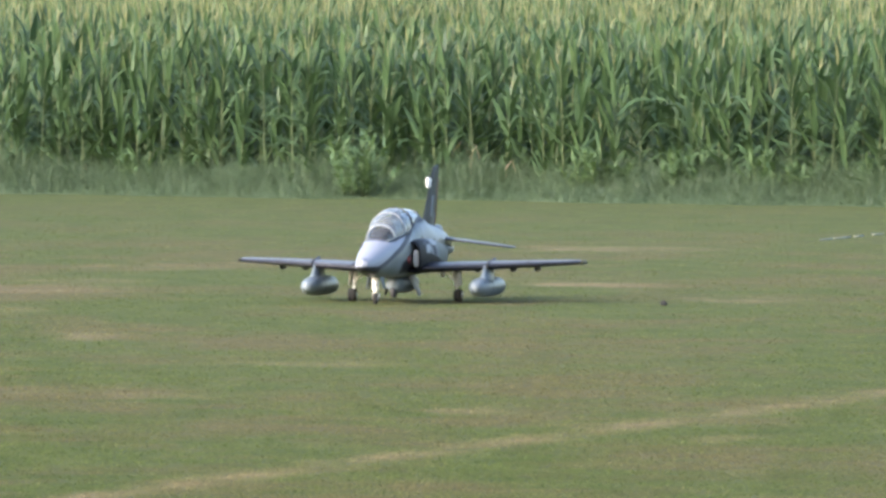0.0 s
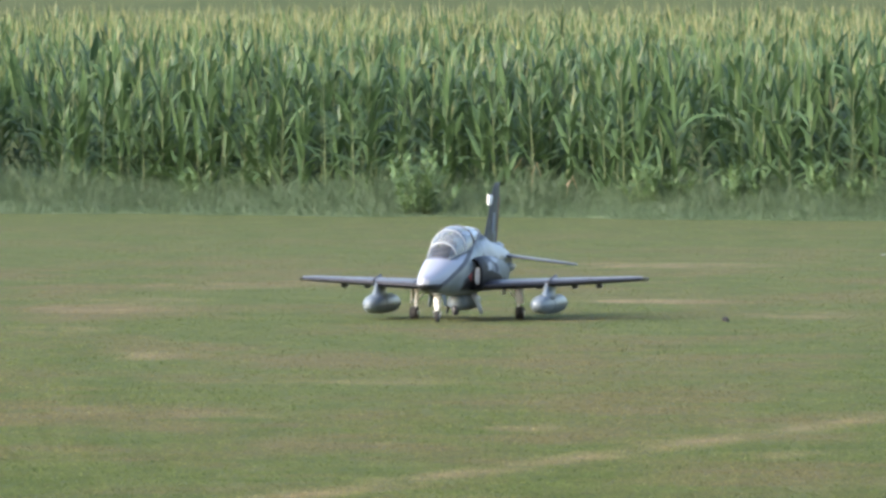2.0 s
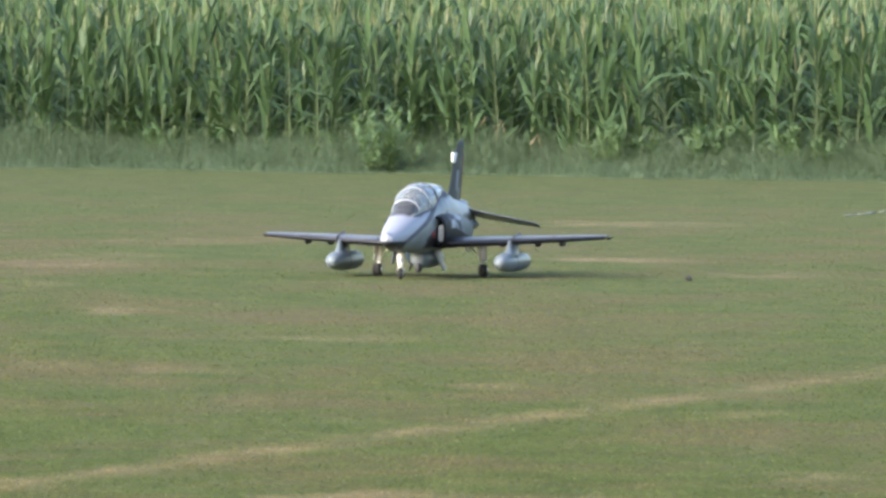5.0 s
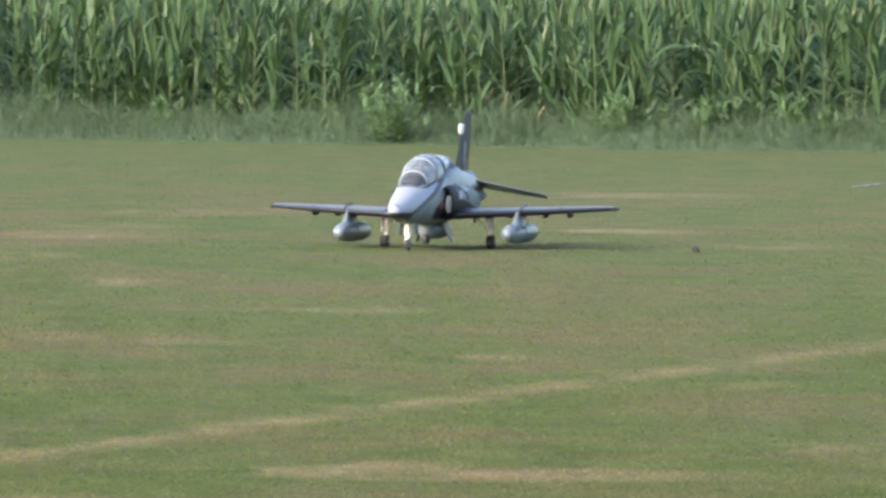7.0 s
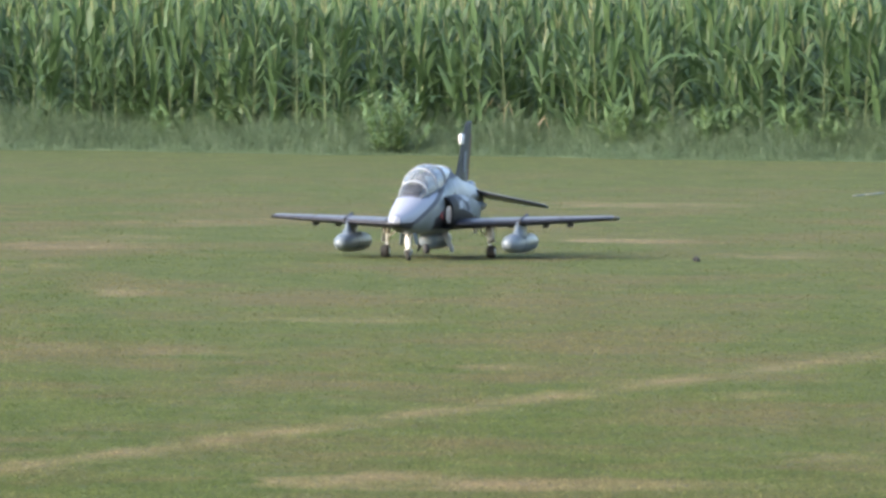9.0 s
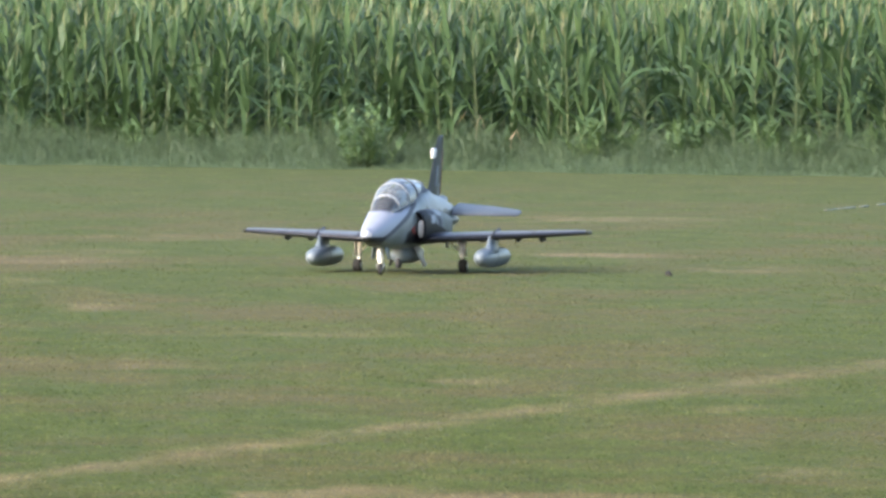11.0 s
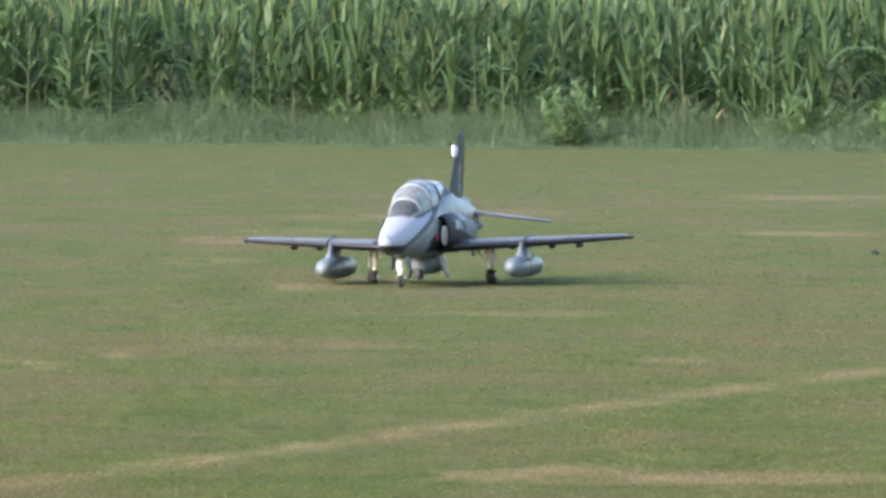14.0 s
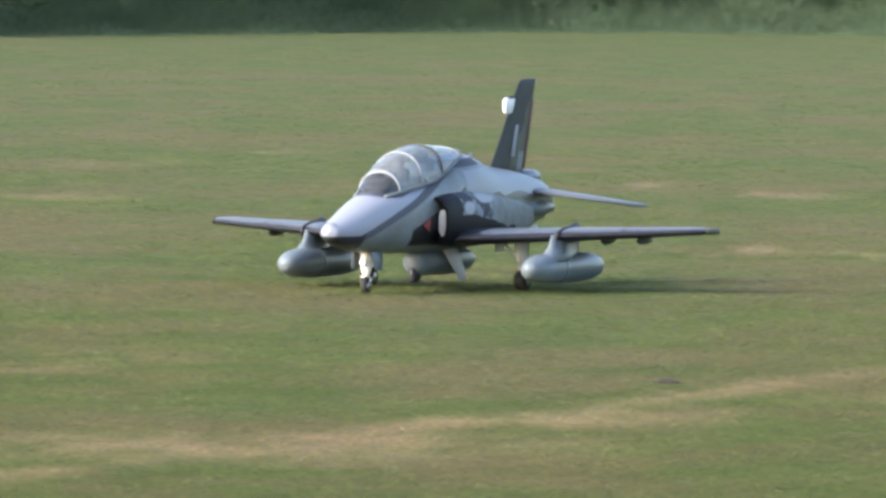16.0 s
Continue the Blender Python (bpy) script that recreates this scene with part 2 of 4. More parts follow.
def build_turf():
    """Short mown blades, thickest where the camera sees them largest."""
    rng = np.random.default_rng(3)
    n = 280000
    y = 1 / rng.uniform(1 / 125.5, 1 / 33.0, n)
    a = rng.uniform(-6.9, 3.7, n)
    x = np.tan(np.radians(a)) * y
    ok = y < edge_y(x) + 0.5
    x, y = x[ok], y[ok]
    n = len(x)
    k = 3
    x, y = np.repeat(x, k), np.repeat(y, k)
    m = n * k
    x += rng.normal(0, 0.02, m)
    y += rng.normal(0, 0.02, m)
    h = rng.uniform(0.005, 0.014, m) * np.clip(60 / y, 0.45, 1.0) * (0.9 + 0.2 * np.sin(x * 2.3 + 1.1 * np.sin(y * 0.7)))
    w = rng.uniform(0.003, 0.006, m)
    t = rng.uniform(0, 2 * np.pi, m)
    lx, ly = rng.normal(0, 0.018, m), rng.normal(0, 0.018, m)
    base = np.stack([x, y, np.zeros(m)], -1)
    d = np.stack([np.cos(t) * w, np.sin(t) * w, np.zeros(m)], -1)
    v = np.stack([base - d, base + d, base + np.stack([lx, ly, h], -1)], 1).reshape(-1, 3)
    f = np.arange(m * 3).reshape(m, 3)
    tagged(new("mown_grass", soup("mown_grass", v, f, MAT_BLADE, False)), "short mown green grass with brown streaks", "grass", kind="stuff")


def blades(rng, x, y, z, h, w, lean):
    """Bent blades of grass of two quads each, as verts and faces."""
    m = len(x)
    t = rng.uniform(0, 2 * np.pi, m)
    b = rng.uniform(0, 2 * np.pi, m)
    lx, ly = np.cos(b) * lean * h, np.sin(b) * lean * h
    vs = []
    for s in (0.0, 0.55, 1.0):
        k = w * (1 - s * s) + 0.0006
        c = np.stack([x + lx * s * s, y + ly * s * s, z + h * (s - 0.25 * lean * s * s)], -1)
        d = np.stack([np.cos(t) * k, np.sin(t) * k, np.zeros(m)], -1)
        vs += [c - d, c + d]
    v = np.stack(vs, 1).reshape(-1, 3)
    o = (np.arange(m) * 6)[:, None]
    f = np.concatenate([np.stack([o + 2 * i, o + 2 * i + 1, o + 2 * i + 3, o + 2 * i + 2], -1).reshape(-1, 4) for i in range(2)])
    return v, f


def build_weeds():
    rng = np.random.default_rng(8)
    n = 210000
    x = rng.uniform(-17, 9.5, n)
    off = rng.beta(1.0, 1.5, n) * 3.4 - 0.2
    y = edge_y(x) + off
    clump = 0.5 + 0.5 * np.sin(x * 3.1 + 2 * np.sin(y * 1.3)) * np.sin(x * 1.27 + y)
    h = rng.uniform(0.08, 0.46, n) * (0.7 + 0.55 * clump) * np.clip(0.12 + off * 0.75, 0.08, 1.2)
    v, f = blades(rng, x, y, rise(x, y), h, rng.uniform(0.0018, 0.0046, n), rng.uniform(0.2, 1.7, n))
    tagged(new("weed_grass", soup("weed_grass", v, f, MAT_WEED)), "unmown blue-green grass along the field edge", "grass", kind="stuff")


# ---- corn ----
def leaf_strip(rng, base, azimuth, length, width, up, droop, segs=6, twist=0.0):
    """A strap leaf: rises from its base, arches over and tapers; folded along its midrib."""
    v, f = [], []
    p, ang = Vector(base), up
    out = Vector((math.cos(azimuth), math.sin(azimuth), 0))
    for i in range(segs + 1):
        s = i / segs
        w = width * min(1, 0.45 + 2.2 * s) * (1 - s ** 2.2) + 0.002
        d = out * math.sin(ang) + Vector((0, 0, math.cos(ang)))
        side = Vector((-out.y, out.x, 0))
        side = (side * math.cos(twist * s) + d.cross(side) * math.sin(twist * s))
        nrm = d.cross(side)
        j1, j2 = rng.uniform(-0.22, 0.22), rng.uniform(-0.22, 0.22)
        v += [p - side * w / 2 - nrm * w * (0.18 + j1), p, p + side * w / 2 - nrm * w * (0.18 + j2)]
        if i:
            a = 3 * (i - 1)
            f += [(a, a + 1, a + 4, a + 3), (a + 1, a + 2, a + 5, a + 4)]
        p = p + d * (length / segs)
        ang += droop / segs * (0.4 + 1.2 * s)
    return [tuple(q) for q in v], f


def stalk_rings(rng, h, r, lean, segs=4, sides=5):
    v, f = [], []
    for i in range(segs + 1):
        s = i / segs
        for k in range(sides):
            a = 2 * math.pi * k / sides
            rr = r * (1 - 0.65 * s) + (0.002 if i % 2 else 0)
            v.append((lean * s * s + rr * math.cos(a), rr * math.sin(a), h * s))
        if i:
            for k in range(sides):
                a, b = (i - 1) * sides + k, (i - 1) * sides + (k + 1) % sides
                f.append((a, b, b + sides, a + sides))
    return v, f


def tassel_strips(rng, top, n=9):
    v, f = [], []
    for k in range(n):
        q, g = leaf_strip(rng, top, rng.uniform(0, 6.28), rng.uniform(0.18, 0.34), 0.011, rng.uniform(0.03, 0.42), rng.uniform(0.1, 0.7), 2)
        o = len(v)
        v += q
        f += [tuple(o + i for i in t) for t in g]
    return v, f


def corn_pieces(seed, h, n_leaves=12, low=0.12, segs=6, strands=2):
    """The pieces of one plant: (name, verts, faces) for the stalk, each leaf and the tassel."""
    rng = random.Random(seed)
    lean = rng.uniform(-0.06, 0.06)
    st = h * 0.88
    out = [("stalk", *stalk_rings(rng, st, 0.010, lean))]
    az0 = rng.uniform(0, 6.28)
    for i in range(n_leaves):
        s = low + (0.93 - low) * i / (n_leaves - 1)
        base = (lean * s * s, 0, st * s)
        up = rng.uniform(0.12, 0.8) * (1.15 - 0.75 * s) + (rng.uniform(0, 0.6) if s < 0.62 else 0)
        droop = rng.choice((rng.uniform(0.1, 0.8), rng.uniform(1.6, 3.6))) * (1.1 - 0.55 * s)
        ln = rng.uniform(0.26, 0.54) * (0.75 + 0.5 * math.sin(math.pi * min(1, s * 1.05))) * (0.8 if s > 0.9 else 1)
        out.append(("leaf", *leaf_strip(rng, base, az0 + math.pi * i + rng.uniform(-0.7, 0.7), ln, rng.uniform(0.036, 0.078), up, droop, segs, rng.uniform(-1.1, 1.1))))
    out.append(("tassel", *tassel_strips(rng, (lean, 0, st * 0.98), strands)))
    return out


def field_spots():
    """Where the corn stands: rows along the field's edge, from the front backwards."""
    rng = random.Random(21)
    rows = []
    d, k = 1.75, 0
    while d < 85:
        step = 0.15 if k < 3 else 0.19 if k < 10 else 0.34
        row, x = [], -0.122 * (125 + d)
        while x < 0.068 * (125 + d):
            px = x + rng.uniform(-0.06, 0.06)
            py = float(edge_y(np.array(min(max(px, -17.0), 9.5)))) + d + rng.uniform(-0.14, 0.14)
            bare = k < 7 and (abs(px + 4.05 + 0.1 * k) < 0.3 or abs(px - 3.2 + 0.05 * k) < 0.22)
            if not bare and rng.random() > (0.14 if k < 3 else 0.05):
                row.append((px, py))
            x += step
        rows.append(row)
        d += 0.72 if k < 12 else 0.9
        k += 1
    return rows


def build_corn():
    rng = random.Random(5)
    rows = field_spots()
    # the front rows, each plant a thing
    kinds = []
    for s in range(10):
        h = (0.8, 1.05, 1.2, 1.3, 1.38, 1.45, 1.52, 1.6, 1.66, 1.72)[s]
        plant = new("corn_plant")
        for name, v, f in corn_pieces(100 + s, h, 19, 0.08 + 0.02 * (s % 3), 5):
            mat = {"stalk": MAT_STALK, "leaf": MAT_CORN, "tassel": MAT_TASSEL}[name]
            part_ob = new(name, soup(name, v, f, mat))
            part_ob.parent = plant
        tagged(plant, "tall green corn plant with arching strap leaves and pale tassel", "corn plant", "corn plants along the field edge")
        kinds.append(plant)
    front = [p for r in rows[:2] for p in r if -13.5 < p[0] < 7.2]
    rng.shuffle(front)
    for i, (x, y) in enumerate(front[:240]):
        m = Matrix.Translation((x, y, float(rise(np.array(x), np.array(y))))) @ Matrix.Rotation(rng.uniform(0, 6.28), 4, "Z") @ Matrix.Rotation(rng.uniform(-0.07, 0.07), 4, "X")
        if i < len(kinds):
            kinds[i].matrix_basis = m
        else:
            copy_thing(kinds[rng.randrange(len(kinds))], m)
    # the mass behind, whole plants near and crowns far
    near = [corn_pieces(300 + s, rng.uniform(1.5, 1.78), 20, 0.1, 4) for s in range(10)]
    far = [corn_pieces(400 + s, rng.uniform(1.58, 1.82), 9, 0.46, 3, 3) for s in range(10)]
    bags = {"leaf": ([], [], 0), "stalk": ([], [], 0), "tassel": ([], [], 0)}

    def joined(pieces):
        res = {}
        for name in bags:
            vs, fs, o = [], [], 0
            for n, v, f in pieces:
                if n == name:
                    vs.append(np.array(v))
                    fs.append(np.array(f) + o)
                    o += len(v)
            res[name] = (np.concatenate(vs), np.concatenate(fs)) if vs else None
        return res

    mid = [corn_pieces(500 + s, rng.uniform(1.55, 1.80), 10, 0.42, 3, 1) for s in range(8)]
    near, mid, far = [joined(p) for p in near], [joined(p) for p in mid], [joined(p) for p in far]
    used = set(front[:240])
    store = {n: [[], [], 0] for n in bags}
    for k, row in enumerate(rows):
        for (x, y) in row:
            if (x, y) in used:
                continue
            kind = rng.choice(near if k < 9 else mid if k < 26 else far)
            a, sc = rng.uniform(0, 6.28), rng.uniform(0.9, 1.1)
            c, s = math.cos(a) * sc, math.sin(a) * sc
            z = float(rise(np.array(min(max(x, -26), 20)), np.array(y)))
            for name, vf in kind.items():
                if vf is None or (name == "stalk" and k > 9):
                    continue
                v, f = vf
                w = np.stack([v[:, 0] * c - v[:, 1] * s + x, v[:, 0] * s + v[:, 1] * c + y, v[:, 2] * sc + z], -1)
                st = store[name]
                st[0].append(w)
                st[1].append(f + st[2])
                st[2] += len(w)
    mass = new("corn_field")
    for name, mat in (("leaf", MAT_CORN), ("stalk", MAT_STALK), ("tassel", MAT_TASSEL)):
        ob = new({"leaf": "leaves", "stalk": "stalks", "tassel": "tassels"}[name], soup(name, np.concatenate(store[name][0]), np.concatenate(store[name][1]), mat))
        ob.parent = mass
        tagged(ob, kind="stuff")
    tagged(mass, "dense field of tall green corn with pale tassels", "corn field", kind="stuff")


def build_distance():
    """A wooded rise far behind the corn."""
    rng = np.random.default_rng(4)
    n = 420
    a = np.linspace(-1.2, 1.2, n)
    verts, rows = [], 6
    for r in range(rows):
        s = r / (rows - 1)
        for i in range(n):
            d = 520 + 160 * s
            top = 26 + 4 * math.sin(a[i] * 9) + 2.5 * math.sin(a[i] * 41 + 1) + rng.uniform(-1.2, 1.2)
            verts.append((math.sin(a[i]) * d, math.cos(a[i]) * d, -1 + top * s ** 0.8))
    i = np.arange(rows * n).reshape(rows, n)
    f = np.stack([i[:-1, :-1], i[:-1, 1:], i[1:, 1:], i[1:, :-1]], -1).reshape(-1, 4)
    m = leaf_material("far_wood", [(0.25, (0.040, 0.066, 0.036)), (0.75, (0.095, 0.115, 0.058))], scale=0.35, sheen=0.05, rough=0.9)
    tagged(new("backdrop", soup("backdrop", verts, f, m)), "dark green wooded rise in the distance", "hill", kind="structure")


# ---- the jet: nose to -y, wheels on z = 0, origin between the main wheels ----
def ring(y, top, bottom, half, power=2.3, n=28, cx=0.0):
    """A rounded section across the fuselage."""
    pts = []
    cz, hz = (top + bottom) / 2, (top - bottom) / 2
    for k in range(n):
        a = 2 * math.pi * k / n
        c, s = math.cos(a), math.sin(a)
        pts.append((cx + half * math.copysign(abs(c) ** (2 / power), c), y, cz + hz * math.copysign(abs(s) ** (2 / power), s)))
    return pts


def loft(rings, cap=True, bm=None):
    bm = bm or bmesh.new()
    vs = [[bm.verts.new(p) for p in r] for r in rings]
    n = len(rings[0])
    for a, b in zip(vs, vs[1:]):
        for k in range(n):
            bm.faces.new((a[k], a[(k + 1) % n], b[(k + 1) % n], b[k]))
    if cap:
        bm.faces.new(vs[0][::-1])
        bm.faces.new(vs[-1])
    return bm


def spline(stations, steps=4):
    """Stations of numbers, smoothly filled in between."""
    out = []
    st = [np.array(s, float) for s in stations]
    for i in range(len(st) - 1):
        p0, p1, p2, p3 = st[max(i - 1, 0)], st[i], st[i + 1], st[min(i + 2, len(st) - 1)]
        for k in range(steps):
            t = k / steps
            out.append(0.5 * (2 * p1 + (p2 - p0) * t + (2 * p0 - 5 * p1 + 4 * p2 - p3) * t * t + (3 * p1 - p0 - 3 * p2 + p3) * t ** 3))
    return out + [st[-1]]


def foil(chord, thick, n=12):
    """A wing section: leading edge at 0, trailing edge at chord."""
    up, lo = [], []
    for i in range(n + 1):
        s = (1 - math.cos(math.pi * i / n)) / 2
        h = thick * chord * (2.97 * math.sqrt(s) - 1.26 * s - 3.52 * s ** 2 + 2.84 * s ** 3 - 1.03 * s ** 4)
        up.append((s * chord, h))
        lo.append((s * chord, -h * 0.75))
    return up + lo[-2:0:-1]


def foil_loft(stations, axis="x"):
    """Sections at (span, leading y, z, chord, thickness), along x or upright along z."""
    rings = []
    for span, y, z, chord, th in stations:
        rings.append([(span, y + a, z + b) if axis == "x" else (b, y + a, span) for a, b in foil(chord, th)])
    return loft(rings)


def tube(points, r, n=10, bm=None):
    bm = bm or bmesh.new()
    rings = []
    for i, p in enumerate(points):
        p = Vector(p)
        d = (Vector(points[min(i + 1, len(points) - 1)]) - Vector(points[max(i - 1, 0)])).normalized()
        u = d.orthogonal().normalized()
        w = d.cross(u)
        rr = r[i] if isinstance(r, (list, tuple)) else r
        rings.append([p + u * rr * math.cos(2 * math.pi * k / n) + w * rr * math.sin(2 * math.pi * k / n) for k in range(n)])
    return loft(rings, True, bm)


def plate(corners, thick, normal):
    """A thin rounded plate from its corners."""
    bm = bmesh.new()
    n = Vector(normal).normalized() * thick / 2
    a = [bm.verts.new(Vector(c) + n) for c in corners]
    b = [bm.verts.new(Vector(c) - n) for c in corners]
    bm.faces.new(a)
    bm.faces.new(b[::-1])
    for i in range(len(a)):
        j = (i + 1) % len(a)
        bm.faces.new((a[i], b[i], b[j], a[j]))
    bmesh.ops.bevel(bm, geom=list(bm.edges), offset=thick * 0.3, segments=1, affect="EDGES")
    return bm


def spun(profile, n=24, axis="y", centre=(0, 0, 0)):
    """A body of revolution from (along, radius)."""
    rings = []
    c = Vector(centre)
    for s, r in profile:
        ringpts = []
        for k in range(n):
            a = 2 * math.pi * k / n
            o = (math.cos(a) * r, s, math.sin(a) * r) if axis == "y" else (s, math.cos(a) * r, math.sin(a) * r)
            ringpts.append(c + Vector(o))
        rings.append(ringpts)
    return loft(rings)


def fuselage_paint():
    """Light grey under a dark sea-grey cheat line, dark disruptive blotches behind."""
    m, nt, b = nodes_of("jet_grey_camouflage")
    co = object_coords(nt)
    sep = nt.nodes.new("ShaderNodeSeparateXYZ")
    nt.links.new(co, sep.inputs[0])
    y, z = sep.outputs[1], sep.outputs[2]
    # the cheat line's height along the body
    l1 = maths(nt, "MAXIMUM", maths(nt, "ADD", maths(nt, "MULTIPLY", y, 0.33), 0.587), 0.236)
    l3 = maths(nt, "ADD", maths(nt, "MULTIPLY", y, 0.05), 0.543)
    d = maths(nt, "SUBTRACT", z, maths(nt, "MINIMUM", l1, l3))
    stripe = maths(nt, "MULTIPLY", maths(nt, "LESS_THAN", maths(nt, "ABSOLUTE", d), 0.016), maths(nt, "LESS_THAN", y, 0.10))
    big, small = noise_node(nt, 6.5, 2, co), noise_node(nt, 60, 3, co)
    smoke = maths(nt, "ADD", maths(nt, "MULTIPLY", noise_node(nt, 8, 4, co), 0.7), maths(nt, "MULTIPLY", small, 0.3))
    light = ramp(nt, smoke, [(0.36, (0.108, 0.127, 0.126)), (0.52, (0.142, 0.162, 0.170)), (0.66, (0.168, 0.188, 0.204))])
    aft = maths(nt, "MULTIPLY", maths(nt, "GREATER_THAN", y, -0.1), maths(nt, "LESS_THAN", d, -0.03))
    # aft: a dark olive band at the tail's shoulder, greenish grey below it
    wz = maths(nt, "ADD", z, maths(nt, "MULTIPLY", maths(nt, "SUBTRACT", big, 0.5), 0.06))
    rear = maths(nt, "GREATER_THAN", y, 0.05)
    low = maths(nt, "MULTIPLY", rear, maths(nt, "LESS_THAN", wz, 0.375))
    band = maths(nt, "MULTIPLY", maths(nt, "GREATER_THAN", y, 0.18), maths(nt, "LESS_THAN", maths(nt, "ABSOLUTE", maths(nt, "SUBTRACT", wz, 0.387)), 0.016))
    pale = maths(nt, "MULTIPLY", aft, maths(nt, "GREATER_THAN", wz, 0.40))
    upper = maths(nt, "GREATER_THAN", d, 0.0)
    light = mixc(nt, upper, light, (0.232, 0.252, 0.305))
    c = mixc(nt, pale, light, (0.19, 0.213, 0.235))
    c = mixc(nt, low, c, (0.135, 0.152, 0.140))
    c = mixc(nt, band, c, (0.055, 0.055, 0.045))
    c = mixc(nt, stripe, c, (0.072, 0.078, 0.095))
    # the dark surround of the intakes and the black chin
    box = maths(nt, "MULTIPLY", maths(nt, "GREATER_THAN", y, -0.66), maths(nt, "LESS_THAN", y, -0.12))
    box = maths(nt, "MULTIPLY", box, maths(nt, "LESS_THAN", maths(nt, "SUBTRACT", z, maths(nt, "MULTIPLY", y, 0.32)), 0.48))
    box = maths(nt, "MULTIPLY", box, maths(nt, "GREATER_THAN", z, 0.20))
    c = mixc(nt, box, c, (0.008, 0.008, 0.011))
    chin = maths(nt, "MULTIPLY", maths(nt, "LESS_THAN", y, -1.03), maths(nt, "LESS_THAN", d, 0.016))
    c = mixc(nt, chin, c, (0.02, 0.021, 0.028))
    # the dark cockpit well under the canopy
    well = maths(nt, "MULTIPLY", maths(nt, "GREATER_THAN", y, -0.81), maths(nt, "LESS_THAN", y, -0.16))
    well = maths(nt, "MULTIPLY", well, maths(nt, "LESS_THAN", maths(nt, "ABSOLUTE", sep.outputs[0]), 0.105))
    well = maths(nt, "MULTIPLY", well, maths(nt, "GREATER_THAN", z, 0.405))
    c = mixc(nt, well, c, (0.085, 0.088, 0.098))
    nt.links.new(c, b.inputs["Base Color"])
    nt.links.new(maths(nt, "ADD", maths(nt, "MULTIPLY", stripe, 0.3), 0.42), b.inputs["Roughness"])
    b.inputs["Specular IOR Level"].default_value = 0.32
    bump(nt, b, small, 0.15, 0.002)
    return m


def canopy_glass(name, clear, haze):
    """Tinted clear plastic with a fine haze of scratches and dust."""
    m, nt, b = nodes_of(name)
    out = nt.nodes["Material Output"]
    tr, gl = nt.nodes.new("ShaderNodeBsdfTransparent"), nt.nodes.new("ShaderNodeBsdfGlossy")
    tr.inputs[0].default_value = (*clear, 1)
    gl.inputs["Roughness"].default_value = 0.22
    fr = nt.nodes.new("ShaderNodeFresnel")
    fr.inputs[0].default_value = 1.38
    df = nt.nodes.new("ShaderNodeBsdfDiffuse")
    df.inputs[0].default_value = (0.55, 0.6, 0.62, 1)
    m1, m2 = nt.nodes.new("ShaderNodeMixShader"), nt.nodes.new("ShaderNodeMixShader")
    dust = noise_node(nt, 16, 4, object_coords(nt))
    nt.links.new(maths(nt, "MULTIPLY", maths(nt, "ADD", dust, 0.5), haze), m1.inputs[0])
    nt.links.new(tr.outputs[0], m1.inputs[1])
    nt.links.new(df.outputs[0], m1.inputs[2])
    nt.links.new(fr.outputs[0], m2.inputs[0])
    nt.links.new(m1.outputs[0], m2.inputs[1])
    nt.links.new(gl.outputs[0], m2.inputs[2])
    nt.links.new(m2.outputs[0], out.inputs["Surface"])
    return m


MAT_JET = fuselage_paint()
MAT_GLASS, MAT_SCREEN = canopy_glass("canopy_glass", (0.66, 0.71, 0.72), 0.22), canopy_glass("windscreen_glass", (0.60, 0.62, 0.72), 0.07)
MAT_WING = plain("jet_dark_grey", (0.044, 0.047, 0.062), 0.48, vary=0.2, scale=5, gloss=0.4)
MAT_FIN = plain("jet_fin_dark", (0.020, 0.025, 0.027), 0.6, vary=0.3, scale=7, gloss=0.2)
MAT_LIGHT = plain("jet_light_grey", (0.134, 0.164, 0.19), 0.38, vary=0.16, scale=9)
MAT_FRAME = plain("pale_grey_frame", (0.235, 0.258, 0.285), 0.65, vary=0.1, gloss=0.2)
MAT_OLIVE = plain("olive_paint", (0.05, 0.052, 0.032), 0.6, vary=0.3)
MAT_SPINE = plain("canopy_surround", (0.17, 0.19, 0.205), 0.65, vary=0.2, scale=20, gloss=0.2)
MAT_MID = plain("jet_mid_grey", (0.085, 0.094, 0.108), 0.42, vary=0.2, scale=6)
MAT_WHITE = plain("white_paint", (0.78, 0.78, 0.76), 0.4, vary=0.06)
MAT_BLACK = plain("jet_black", (0.022, 0.022, 0.026), 0.5, vary=0.3)
MAT_RUBBER = plain("tyre_rubber", (0.02, 0.02, 0.02), 0.8, vary=0.3, bump_d=0.002)
MAT_METAL = plain("bare_metal", (0.55, 0.55, 0.56), 0.35, 0.9, vary=0.1)
MAT_PLATE = plain("pale_plate", (0.46, 0.47, 0.48), 0.5, vary=0.1)
MAT_RED = plain("red_paint", (0.22, 0.05, 0.045), 0.6, vary=0.25, gloss=0.2)
MAT_SEAT = plain("cockpit_dark", (0.05, 0.05, 0.055), 0.8, vary=0.3)
MAT_PIPE = plain("burnt_metal", (0.12, 0.11, 0.10), 0.45, 0.8, vary=0.3)


